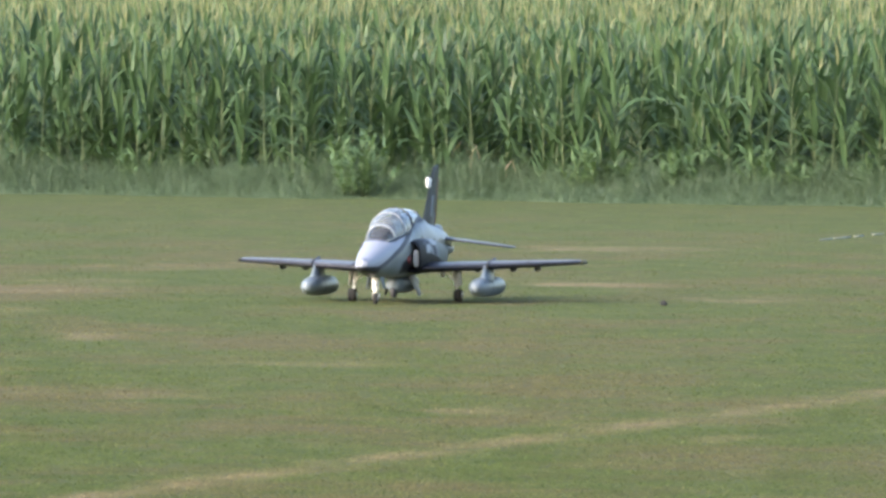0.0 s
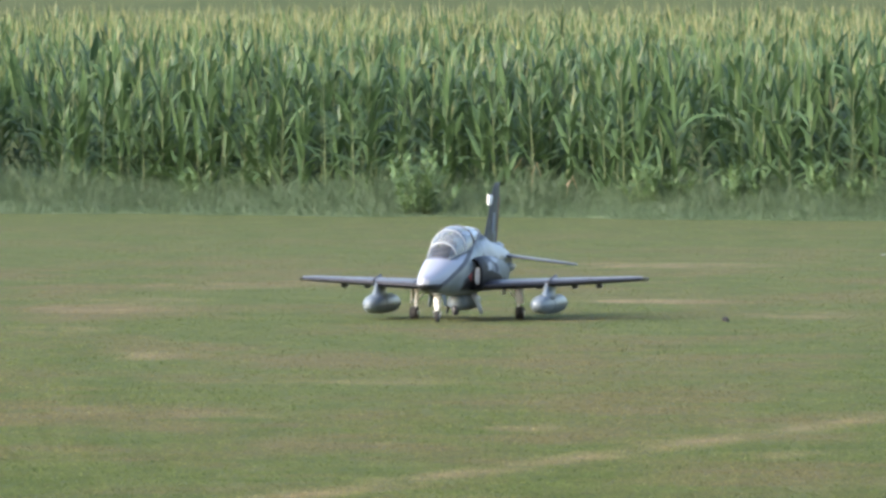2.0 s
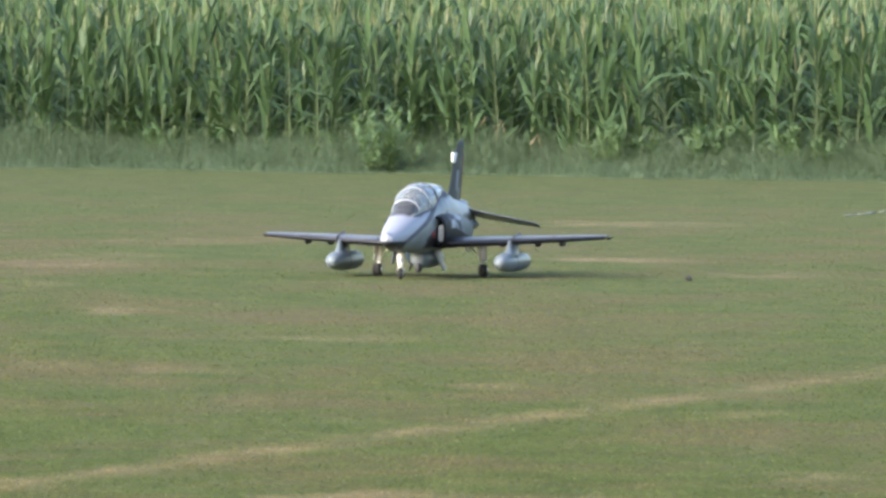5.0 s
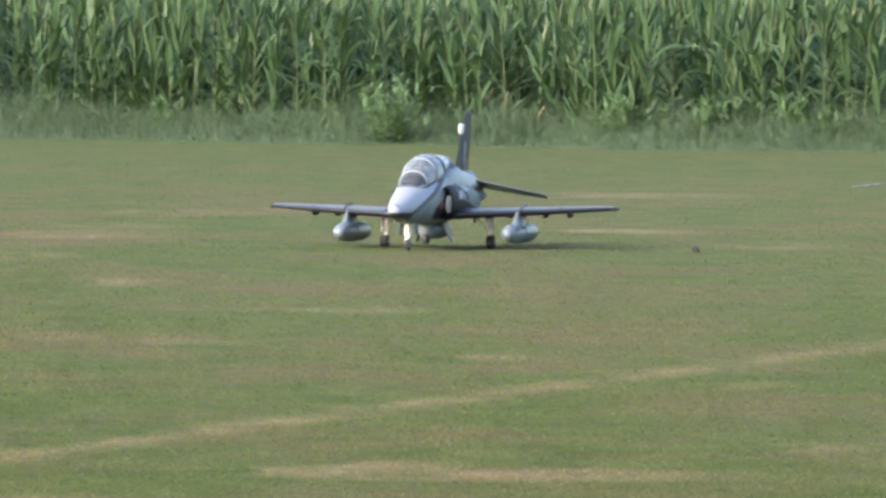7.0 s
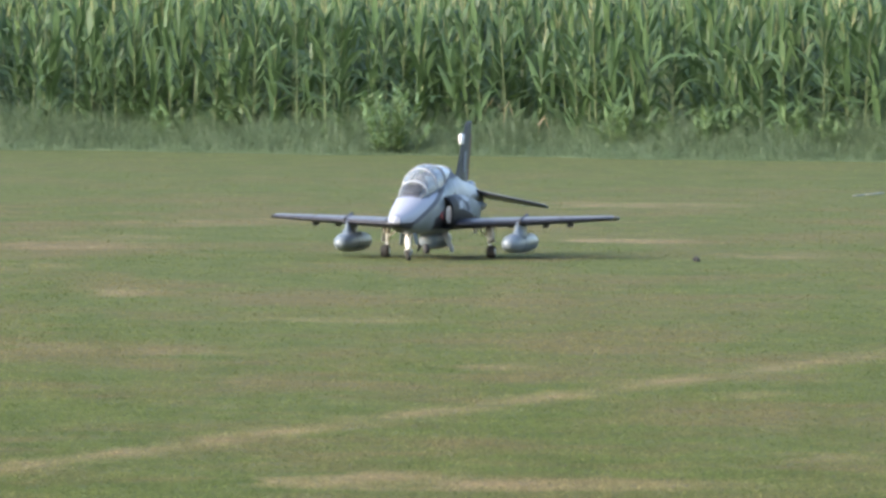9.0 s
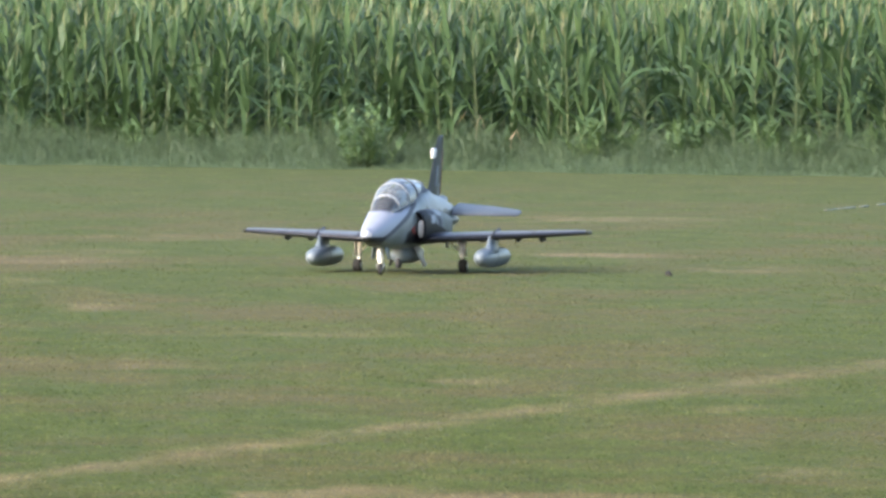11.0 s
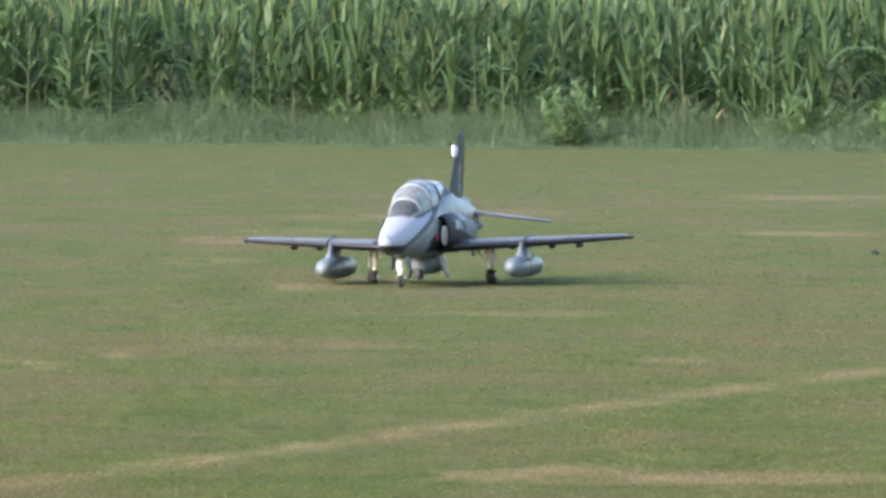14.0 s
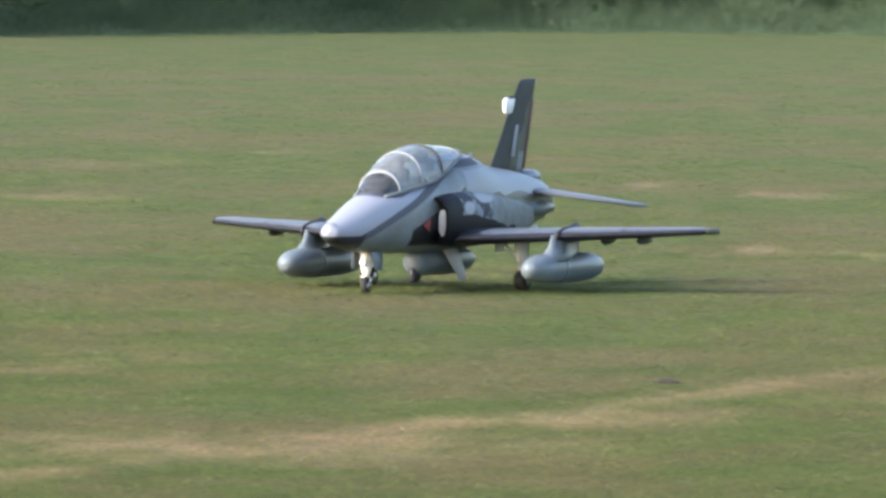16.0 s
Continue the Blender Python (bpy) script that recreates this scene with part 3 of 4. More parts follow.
def wing_shade_paint():
    """Sheen and shade put into the colour: sea grey above, near-black round the leading edge and below, along a line
    that follows the slight dihedral.
    """
    m, nt, b = nodes_of("wing_shade_paint")
    co = object_coords(nt)
    sep = nt.nodes.new("ShaderNodeSeparateXYZ")
    nt.links.new(co, sep.inputs[0])
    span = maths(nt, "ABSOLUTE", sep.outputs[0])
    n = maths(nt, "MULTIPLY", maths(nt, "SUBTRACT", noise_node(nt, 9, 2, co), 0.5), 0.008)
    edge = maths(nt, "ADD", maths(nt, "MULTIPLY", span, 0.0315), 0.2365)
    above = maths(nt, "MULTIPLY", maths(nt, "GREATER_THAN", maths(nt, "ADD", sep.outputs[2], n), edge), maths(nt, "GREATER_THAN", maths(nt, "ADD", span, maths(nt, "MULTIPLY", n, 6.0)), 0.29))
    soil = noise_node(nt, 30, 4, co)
    # paler top painted for sky sheen, near-black lower side painted for shade
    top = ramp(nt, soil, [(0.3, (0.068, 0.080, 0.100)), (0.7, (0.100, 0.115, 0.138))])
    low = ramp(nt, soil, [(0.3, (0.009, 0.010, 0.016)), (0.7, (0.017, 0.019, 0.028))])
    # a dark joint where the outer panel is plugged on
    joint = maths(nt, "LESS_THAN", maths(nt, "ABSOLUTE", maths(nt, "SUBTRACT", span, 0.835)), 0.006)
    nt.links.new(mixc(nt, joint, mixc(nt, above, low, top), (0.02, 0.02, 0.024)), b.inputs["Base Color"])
    b.inputs["Roughness"].default_value = 0.46
    b.inputs["Specular IOR Level"].default_value = 0.4
    return m


MAT_WINGSKIN = wing_shade_paint()
TAIL = []


def build_jet():
    jet = new("model_jet")
    tagged(jet, "grey camouflaged model jet trainer with drop tanks, wheels down on grass", "model aircraft")
    # fuselage stations: y, top, bottom, half-width, roundness
    st = [(-1.237, 0.275, 0.255, 0.012, 2.0), (-1.217, 0.300, 0.232, 0.040, 2.0), (-1.145, 0.324, 0.208, 0.062, 2.1), (-1.02, 0.365, 0.188, 0.087, 2.2),
          (-0.86, 0.413, 0.174, 0.112, 2.3), (-0.60, 0.462, 0.165, 0.146, 2.6), (-0.30, 0.508, 0.162, 0.152, 2.7), (-0.14, 0.548, 0.163, 0.151, 2.55), (0.02, 0.580, 0.165, 0.150, 2.4), (0.14, 0.570, 0.170, 0.147, 2.3),
          (0.34, 0.524, 0.185, 0.138, 2.2), (0.62, 0.498, 0.215, 0.118, 2.2), (0.82, 0.474, 0.246, 0.100, 2.1), (0.955, 0.450, 0.270, 0.086, 2.0)]
    body = part("fuselage", loft([ring(*s) for s in spline(st)]), MAT_JET, jet)
    part("nose_cap", spun([(-1.243, 0.004), (-1.237, 0.018), (-1.223, 0.032), (-1.203, 0.043)], 18, "y", (0, 0, 0.268)), MAT_JET, body, "pale rounded nose cap")
    pipe = part("jet_pipe", spun([(0.94, 0.082), (0.985, 0.074), (1.01, 0.068), (1.008, 0.060), (0.93, 0.056)], 24, "y", (0, 0, 0.358)), MAT_PIPE, jet, "burnt metal jet pipe")
    # canopy: arched sections from windscreen to spine
    cs = [(-0.850, 0.414, 0.04), (-0.805, 0.446, 0.067), (-0.725, 0.498, 0.085), (-0.62, 0.558, 0.104), (-0.47, 0.604, 0.120), (-0.32, 0.620, 0.124),
          (-0.17, 0.614, 0.114), (-0.07, 0.603, 0.096), (0.0, 0.594, 0.06)]

    def sill_at(y):
        return max(0.400 + 0.152 * (y + 0.85), 0.600 + 0.33 * y)

    def arch(y, top, half, grow=0.0, n=18):
        sill = min(sill_at(y), top - 0.004)
        return [(math.cos(math.pi * k / (n - 1)) * (half + grow), y, sill + math.sin(math.pi * k / (n - 1)) ** 0.85 * (top - sill + grow)) for k in range(n)]

    smooth = spline(cs, 3)
    def shell(sections):
        bm = bmesh.new()
        rows = [[bm.verts.new(p) for p in arch(*q)] for q in sections]
        for a, b in zip(rows, rows[1:]):
            for k in range(len(a) - 1):
                bm.faces.new((a[k], a[k + 1], b[k + 1], b[k]))
        return bm

    cut = next(i for i, q in enumerate(smooth) if q[0] > -0.70)
    canopy = part("canopy", shell(smooth[cut:]), MAT_GLASS, jet, "clear hazy two-seat canopy")
    part("windscreen", shell(smooth[:cut + 1]), MAT_SCREEN, canopy, "clear tinted windscreen")

    def hoop(y, wide, name, mat, label):
        near = min(range(len(smooth) - 1), key=lambda i: abs(smooth[i][0] - y))
        a, b = smooth[near], smooth[near + 1]
        t = (y - a[0]) / (b[0] - a[0])
        top, half = a[1] + (b[1] - a[1]) * t, a[2] + (b[2] - a[2]) * t
        slope = (b[1] - a[1]) / (b[0] - a[0])
        b2 = bmesh.new()
        rr = []
        for dy, g in ((-wide, 0.001), (-wide, 0.006), (wide, 0.006), (wide, 0.001)):
            pts = arch(y + dy, top + slope * dy, half, g)
            rr.append([b2.verts.new(p) for p in pts])
        for p, q in zip(rr, rr[1:]):
            for k in range(len(p) - 1):
                b2.faces.new((p[k], p[k + 1], q[k + 1], q[k]))
        part(name, b2, mat, canopy, label)

    hoop(-0.70, 0.008, "windscreen_frame", MAT_FRAME, "pale windscreen arch")
    hoop(-0.52, 0.007, "canopy_frame", MAT_FRAME, "pale canopy arch")
    hoop(-0.33, 0.005, "inner_arch", MAT_SEAT, "dark arch between the cockpits")
    hoop(-0.10, 0.014, "rear_frame", MAT_SPINE, "grey rear canopy arch")
    for s in (-1, 1):
        part("canopy_rail", tube([(s * (h + 0.002), y, sill_at(y) + 0.004) for y, tp, h in smooth[3:-4]], 0.008, 6), MAT_SPINE, canopy, "grey canopy rail")
    # what shows inside: two seats, coaming and panel
    for y, z in ((-0.56, 0.43), (-0.30, 0.47)):
        seat = part("ejection_seat", plate([(-0.06, y + 0.02, z - 0.03), (0.06, y + 0.02, z - 0.03), (0.05, y + 0.05, z + 0.095), (-0.05, y + 0.05, z + 0.095)], 0.035, (0, 1, -0.2)), MAT_SEAT, jet, "dark ejection seat")
        part("headrest", plate([(-0.032, y + 0.03, z + 0.085), (0.032, y + 0.03, z + 0.085), (0.026, y + 0.045, z + 0.13), (-0.026, y + 0.045, z + 0.13)], 0.03, (0, 1, -0.2)), MAT_BLACK, seat)
    part("coaming", plate([(-0.055, -0.77, 0.436), (0.055, -0.77, 0.436), (0.062, -0.66, 0.478), (-0.062, -0.66, 0.478)], 0.03, (0, -0.3, 1)), MAT_BLACK, jet, "black instrument coaming")
    part("blast_screen", plate([(-0.1, -0.40, 0.46), (0.1, -0.40, 0.46), (0.06, -0.38, 0.545), (-0.06, -0.38, 0.545)], 0.012, (0, 1, 0)), MAT_LIGHT, jet)
    part("spine_beacon", spun([(-0.03, 0.004), (-0.02, 0.012), (0.02, 0.014), (0.05, 0.006)], 12, "y", (0.0, 0.075, 0.584)), MAT_BLACK, jet)
    part("spine_aerial", plate([(0, 0.2, 0.535), (0, 0.27, 0.525), (0, 0.265, 0.575), (0, 0.24, 0.575)], 0.006, (1, 0, 0)), MAT_LIGHT, jet)
    for s in (-1, 1):
        # intake trunk with an open mouth
        ist = [(-0.455, 0.402, 0.202, 0.058, 2.3), (-0.39, 0.412, 0.196, 0.064, 2.4), (-0.2, 0.42, 0.19, 0.068, 2.5), (0.1, 0.41, 0.19, 0.058, 2.4), (0.45, 0.37, 0.22, 0.035, 2.2), (0.62, 0.34, 0.26, 0.012, 2.0)]
        b1 = bmesh.new()
        rings = [ring(y, tp, bt, hf, pw, 20, s * (0.148 - 0.03 * max(0, y - 0.1))) for y, tp, bt, hf, pw in spline(ist, 3)]
        mouth = [ring(y, tp, bt, hf, 2.4, 20, s * 0.148) for y, tp, bt, hf in ((-0.24, 0.375, 0.235, 0.034), (-0.425, 0.388, 0.217, 0.047), (-0.458, 0.395, 0.208, 0.052))]
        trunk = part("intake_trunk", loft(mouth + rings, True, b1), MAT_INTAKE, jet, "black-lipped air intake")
        part("splitter_plate", plate([(s * 0.164, -0.43, 0.236), (s * 0.180, -0.417, 0.238), (s * 0.190, -0.41, 0.265), (s * 0.191, -0.41, 0.322), (s * 0.182, -0.415, 0.350), (s * 0.164, -0.43, 0.350), (s * 0.156, -0.432, 0.324), (s * 0.155, -0.432, 0.264)], 0.008, (s * 0.4, -1, 0)), MAT_PLATE, trunk, "white plate inside the intake")
        part("warning_mark", plate([(s * 0.150, -0.585, 0.288), (s * 0.153, -0.525, 0.258), (s * 0.153, -0.518, 0.318)], 0.008, (1, 0, 0)), MAT_RED, body, "red intake warning mark")
        # wing
        ws = [(s * 0.12, -0.40, 0.222, 0.74, 0.056), (s * 0.30, -0.315, 0.229, 0.62, 0.062), (s * 0.60, -0.165, 0.241, 0.475, 0.072), (s * 1.08, 0.065, 0.261, 0.265, 0.080), (s * 1.135, 0.10, 0.263, 0.21, 0.085), (s * 1.152, 0.135, 0.263, 0.15, 0.06)]
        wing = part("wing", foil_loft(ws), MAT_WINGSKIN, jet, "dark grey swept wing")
        part("wing_fence", plate([(s * 0.592, -0.188, 0.222), (s * 0.592, 0.055, 0.258), (s * 0.592, 0.055, 0.290), (s * 0.592, 0.012, 0.297), (s * 0.592, -0.02, 0.282), (s * 0.592, -0.11, 0.277), (s * 0.592, -0.188, 0.258)], 0.012, (1, 0, 0)), MAT_BLACK, wing, "black wing fence")
        part("tip_light", spun([(0.0, 0.003), (0.02, 0.014), (0.12, 0.014), (0.15, 0.003)], 8, "y", (s * 1.155, 0.12, 0.263)), MAT_OLIVE, wing, "dark olive wingtip")
        part("tip_panel", plate([(s * 1.06, 0.10, 0.2775), (s * 1.13, 0.135, 0.276), (s * 1.13, 0.20, 0.277), (s * 1.06, 0.18, 0.2795)], 0.006, (0, 0, 1)), MAT_FRAME, wing, "pale panel near the wingtip")
        for fx, fy, fl in ((0.70, 0.05, 0.16), (0.86, 0.06, 0.18), (0.45, 0.10, 0.16)):
            part("flap_fairing", spun([(0, 0.003), (fl * 0.2, 0.017), (fl * 0.6, 0.017), (fl, 0.003)], 10, "y", (s * fx, fy, 0.202 + 0.022 * fx)), MAT_WING, wing)
        part("flap", plate([(s * 0.17, 0.30, 0.205), (s * 0.62, 0.275, 0.236), (s * 0.62, 0.345, 0.228), (s * 0.17, 0.37, 0.196)], 0.012, (0, 0.1, 1)), MAT_WING, wing)
        part("aileron", plate([(s * 0.65, 0.272, 0.238), (s * 1.05, 0.27, 0.266), (s * 1.05, 0.333, 0.263), (s * 0.65, 0.342, 0.233)], 0.010, (0, 0.1, 1)), MAT_WING, wing)
        # tank on its pylon
        pyl = part("pylon", foil_loft([(0.135, -0.30, 0, 0.42, 0.13), (0.165, -0.26, 0, 0.37, 0.10), (0.20, -0.21, 0, 0.32, 0.07), (0.245, -0.19, 0, 0.32, 0.055)], "z"), MAT_LIGHT, jet, "grey wing pylon")
        pyl.location.x = s * 0.572
        tank = [(-0.490, 0.002), (-0.484, 0.020), (-0.465, 0.036), (-0.42, 0.052), (-0.34, 0.062), (-0.22, 0.066), (0.0, 0.066), (0.13, 0.062), (0.21, 0.053), (0.27, 0.038), (0.295, 0.022), (0.307, 0.004)]
        tk = part("drop_tank", spun([tuple(p) for p in spline(tank, 2)], 26, "y", (s * 0.564, 0.05, 0.104)), MAT_LIGHT, jet, "smooth pale grey drop tank")
        part("tank_strap", spun([(-0.2, 0.0672), (-0.185, 0.0685), (-0.17, 0.0672)], 26, "y", (s * 0.564, 0.05, 0.104)), MAT_LIGHT, tk)
        # main leg
        leg = part("main_gear_leg", tube([(s * 0.335, 0.0, 0.235), (s * 0.345, 0.0, 0.14), (s * 0.347, 0.0, 0.10)], [0.021, 0.018, 0.012]), MAT_WHITE, jet, "white main undercarriage leg")
        part("oleo", tube([(s * 0.347, 0, 0.11), (s * 0.347, 0.0, 0.05)], 0.011, 8), MAT_WHITE, leg)
        part("axle", tube([(s * 0.335, 0, 0.043), (s * 0.375, 0, 0.043)], 0.007, 8), MAT_METAL, leg)
        part("leg_door", plate([(s * 0.362, -0.05, 0.235), (s * 0.362, 0.05, 0.235), (s * 0.372, 0.035, 0.105), (s * 0.372, -0.035, 0.105)], 0.006, (1, 0, 0.08)), MAT_WHITE, leg, "white leg door")
        part("inner_door", plate([(s * 0.246, -0.055, 0.212), (s * 0.246, 0.05, 0.212), (s * 0.254, 0.04, 0.163), (s * 0.254, -0.045, 0.163)], 0.006, (1, 0, 0.1)), MAT_WHITE, jet, "white inner undercarriage door")
        part("drag_brace", tube([(s * 0.34, 0.0, 0.13), (s * 0.25, 0.02, 0.215)], 0.006, 8), MAT_WHITE, leg)
        wheel = part("main_wheel", spun([(-0.026, 0.022), (-0.025, 0.036), (-0.016, 0.044), (0.016, 0.044), (0.025, 0.036), (0.026, 0.022)], 24, "x", (s * 0.357, 0, 0.043)), MAT_RUBBER, jet, "black main wheel tyre")
        part("hub", spun([(-0.0275, 0.004), (-0.0275, 0.02), (0.0275, 0.02), (0.0275, 0.004)], 16, "x", (s * 0.357, 0, 0.043)), MAT_METAL, wheel)
        # belly doors and a small strake
        part("belly_door", plate([(s * 0.062, -0.19, 0.19), (s * 0.062, -0.03, 0.19), (s * 0.118, -0.04, 0.05), (s * 0.118, -0.11, 0.035)], 0.006, (1, 0, 0.2)), MAT_PLATE if s > 0 else MAT_WING, jet, "hanging undercarriage door")
        part("tail_strake", plate([(s * 0.055, 0.55, 0.225), (s * 0.055, 0.86, 0.255), (s * 0.085, 0.84, 0.185), (s * 0.085, 0.68, 0.175)], 0.006, (1, 0, 0)), MAT_LIGHT, jet)
        part("rear_bulge", spun([(0.62, 0.004), (0.67, 0.03), (0.8, 0.036), (0.92, 0.02), (0.95, 0.004)], 14, "y", (s * 0.095, 0, 0.33)), MAT_LIGHT, jet)
        # all-moving tailplane about its pivot
        tp = part("tailplane", foil_loft([(s * 0.0, -0.17, 0.0, 0.34, 0.042), (s * 0.25, -0.045, -0.034, 0.25, 0.048), (s * 0.405, 0.035, -0.056, 0.17, 0.06), (s * 0.425, 0.07, -0.058, 0.10, 0.04)]), MAT_MID, jet, "grey all-moving tailplane with downward slant")
        tp.location = (s * 0.092, 0.85, 0.402)
        TAIL.append(tp)
    # fin, rudder and its white aerial cap
    fin = part("fin", foil_loft([(0.44, 0.385, 0, 0.43, 0.028), (0.52, 0.478, 0, 0.362, 0.030), (0.60, 0.545, 0, 0.320, 0.033), (0.70, 0.628, 0, 0.270, 0.037), (0.80, 0.710, 0, 0.222, 0.041), (0.862, 0.766, 0, 0.186, 0.042), (0.880, 0.79, 0, 0.165, 0.036), (0.888, 0.83, 0, 0.12, 0.02)], "z"), MAT_TAIL, jet, "dark swept tail fin with an olive rear edge")
    part("rudder", plate([(0, 0.812, 0.50), (0, 0.842, 0.50), (0, 0.940, 0.80), (0, 0.912, 0.80)], 0.010, (1, 0, 0)), MAT_RUDDER, fin, "dull red-brown rudder edge")
    part("fin_cap", plate([(0, 0.628, 0.738), (0, 0.69, 0.738), (0, 0.715, 0.775), (0, 0.725, 0.806), (0, 0.634, 0.808), (0, 0.616, 0.80), (0, 0.614, 0.748)], 0.015, (1, 0, 0)), MAT_WHITE, fin, "white fairing on the fin's leading edge")
    part("cap_fairing", plate([(0, 0.66, 0.800), (0, 0.80, 0.812), (0, 0.80, 0.822), (0, 0.67, 0.814)], 0.022, (1, 0, 0)), MAT_FIN, fin)
    for s in (-1, 1):
        part("fin_flash", plate([(s * 0.0125, 0.668, 0.552), (s * 0.0125, 0.702, 0.552), (s * 0.0115, 0.750, 0.690), (s * 0.0115, 0.718, 0.690)], 0.005, (1, 0, 0)), MAT_FRAME, fin, "pale flash on the fin")
    part("fin_root_fairing", spun([(0.78, 0.01), (0.82, 0.030), (0.90, 0.033), (0.975, 0.024), (0.99, 0.006)], 14, "y", (0, 0, 0.462)), MAT_LIGHT, jet)
    # gun pod under the belly
    pod = part("gun_pod", spun([tuple(p) for p in spline([(-0.365, 0.012), (-0.355, 0.038), (-0.32, 0.056), (-0.24, 0.063), (0.05, 0.063), (0.2, 0.046), (0.3, 0.012)], 2)], 22, "y", (0, 0, 0.124)), MAT_LIGHT, jet, "grey gun pod under the belly")
    part("pod_pylon", plate([(0, -0.30, 0.15), (0, 0.15, 0.15), (0, 0.15, 0.19), (0, -0.30, 0.19)], 0.07, (1, 0, 0)), MAT_LIGHT, pod)
    part("pod_chute", plate([(0.0, -0.365, 0.105), (0.0, -0.27, 0.09), (0.0, -0.30, 0.035), (0.0, -0.37, 0.035)], 0.036, (1, 0, 0)), MAT_BLACK, pod, "black chute under the pod")
    # nose leg
    leg = part("nose_gear_leg", tube([(0, -0.832, 0.19), (0, -0.835, 0.11), (0, -0.835, 0.075)], [0.026, 0.024, 0.014]), MAT_WHITE, jet, "white nose undercarriage leg")
    for s in (-1, 1):
        part("fork", tube([(0, -0.835, 0.08), (s * 0.022, -0.835, 0.07), (s * 0.022, -0.835, 0.036)], 0.006, 8), MAT_METAL, leg)
        part("nose_door", plate([(s * 0.04, -0.892, 0.19), (s * 0.04, -0.762, 0.185), (s * 0.054, -0.792, 0.10), (s * 0.054, -0.862, 0.105)], 0.005, (1, 0, 0.1)), MAT_LIGHT, jet, "grey nose gear door")
    part("taxi_lamp", spun([(-0.877, 0.012), (-0.867, 0.018), (-0.842, 0.012)], 12, "y", (0, 0, 0.135)), MAT_WHITE, leg, "white taxi lamp")
    nw = part("nose_wheel", spun([(-0.013, 0.018), (-0.012, 0.03), (-0.007, 0.036), (0.007, 0.036), (0.012, 0.03), (0.013, 0.018)], 24, "x", (0, -0.835, 0.036)), MAT_RUBBER, jet, "black nose wheel tyre")
    part("hub", spun([(-0.014, 0.003), (-0.014, 0.016), (0.014, 0.016), (0.014, 0.003)], 14, "x", (0, -0.835, 0.036)), MAT_METAL, nw)
    return jet


def intake_paint():
    """Black lip fading to grey a hand's width aft: two paints with a hard edge."""
    m, nt, b = nodes_of("intake_paint")
    co = object_coords(nt)
    sep = nt.nodes.new("ShaderNodeSeparateXYZ")
    nt.links.new(co, sep.inputs[0])
    wav = maths(nt, "MULTIPLY", maths(nt, "SUBTRACT", noise_node(nt, 6, 1, co), 0.5), 0.12)
    y, z = maths(nt, "ADD", sep.outputs[1], wav), maths(nt, "ADD", sep.outputs[2], maths(nt, "MULTIPLY", wav, 0.5))
    # black round the mouth and along the wing root, mottled grey above
    f = maths(nt, "MULTIPLY", maths(nt, "GREATER_THAN", y, -0.30), maths(nt, "GREATER_THAN", maths(nt, "SUBTRACT", z, maths(nt, "MULTIPLY", y, -0.12)), 0.295))
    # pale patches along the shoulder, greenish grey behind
    mot = ramp(nt, y, [(0.0, (0.19, 0.21, 0.235)), (0.12, (0.165, 0.183, 0.172))])
    grey = mixc(nt, ramp(nt, noise_node(nt, 22, 2, co), [(0.45, (0, 0, 0)), (0.62, (0.5,) * 3)]), mot, (0.10, 0.105, 0.105))
    blot = maths(nt, "MULTIPLY", maths(nt, "LESS_THAN", y, 0.02), ramp(nt, noise_node(nt, 11, 2, co), [(0.47, (0, 0, 0)), (0.53, (1, 1, 1))]))
    grey = mixc(nt, blot, grey, (0.030, 0.033, 0.046))
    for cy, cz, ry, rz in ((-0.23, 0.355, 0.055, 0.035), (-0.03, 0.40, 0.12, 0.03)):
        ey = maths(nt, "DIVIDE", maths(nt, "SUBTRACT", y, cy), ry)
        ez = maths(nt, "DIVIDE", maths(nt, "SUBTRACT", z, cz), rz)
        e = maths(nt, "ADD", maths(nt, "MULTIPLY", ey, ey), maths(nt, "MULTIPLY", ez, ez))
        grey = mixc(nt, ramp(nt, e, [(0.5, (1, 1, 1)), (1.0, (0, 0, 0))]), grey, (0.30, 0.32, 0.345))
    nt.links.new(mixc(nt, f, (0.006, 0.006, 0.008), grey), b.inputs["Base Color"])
    b.inputs["Roughness"].default_value = 0.55
    b.inputs["Specular IOR Level"].default_value = 0.1
    return m


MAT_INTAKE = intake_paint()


def fin_paint():
    """Near-black along the leading edge, olive grey behind a slanting line."""
    m, nt, b = nodes_of("fin_paint")
    co = object_coords(nt)
    sep = nt.nodes.new("ShaderNodeSeparateXYZ")
    nt.links.new(co, sep.inputs[0])
    n = maths(nt, "MULTIPLY", maths(nt, "SUBTRACT", noise_node(nt, 14, 2, co), 0.5), 0.10)
    t = maths(nt, "ADD", maths(nt, "SUBTRACT", sep.outputs[1], maths(nt, "MULTIPLY", sep.outputs[2], 0.85)), n)
    c = mixc(nt, maths(nt, "GREATER_THAN", t, 0.215), (0.020, 0.025, 0.027), (0.070, 0.075, 0.055))
    foot = maths(nt, "MULTIPLY", maths(nt, "LESS_THAN", maths(nt, "ADD", sep.outputs[2], n), 0.575), maths(nt, "GREATER_THAN", maths(nt, "SUBTRACT", sep.outputs[1], maths(nt, "MULTIPLY", sep.outputs[2], 0.32)), 0.585))
    c = mixc(nt, foot, c, (0.17, 0.185, 0.19))
    nt.links.new(c, b.inputs["Base Color"])
    b.inputs["Roughness"].default_value = 0.55
    b.inputs["Specular IOR Level"].default_value = 0.25
    return m


MAT_TAIL = fin_paint()
MAT_RUDDER = plain("rudder_brown", (0.10, 0.045, 0.035), 0.6, vary=0.3)


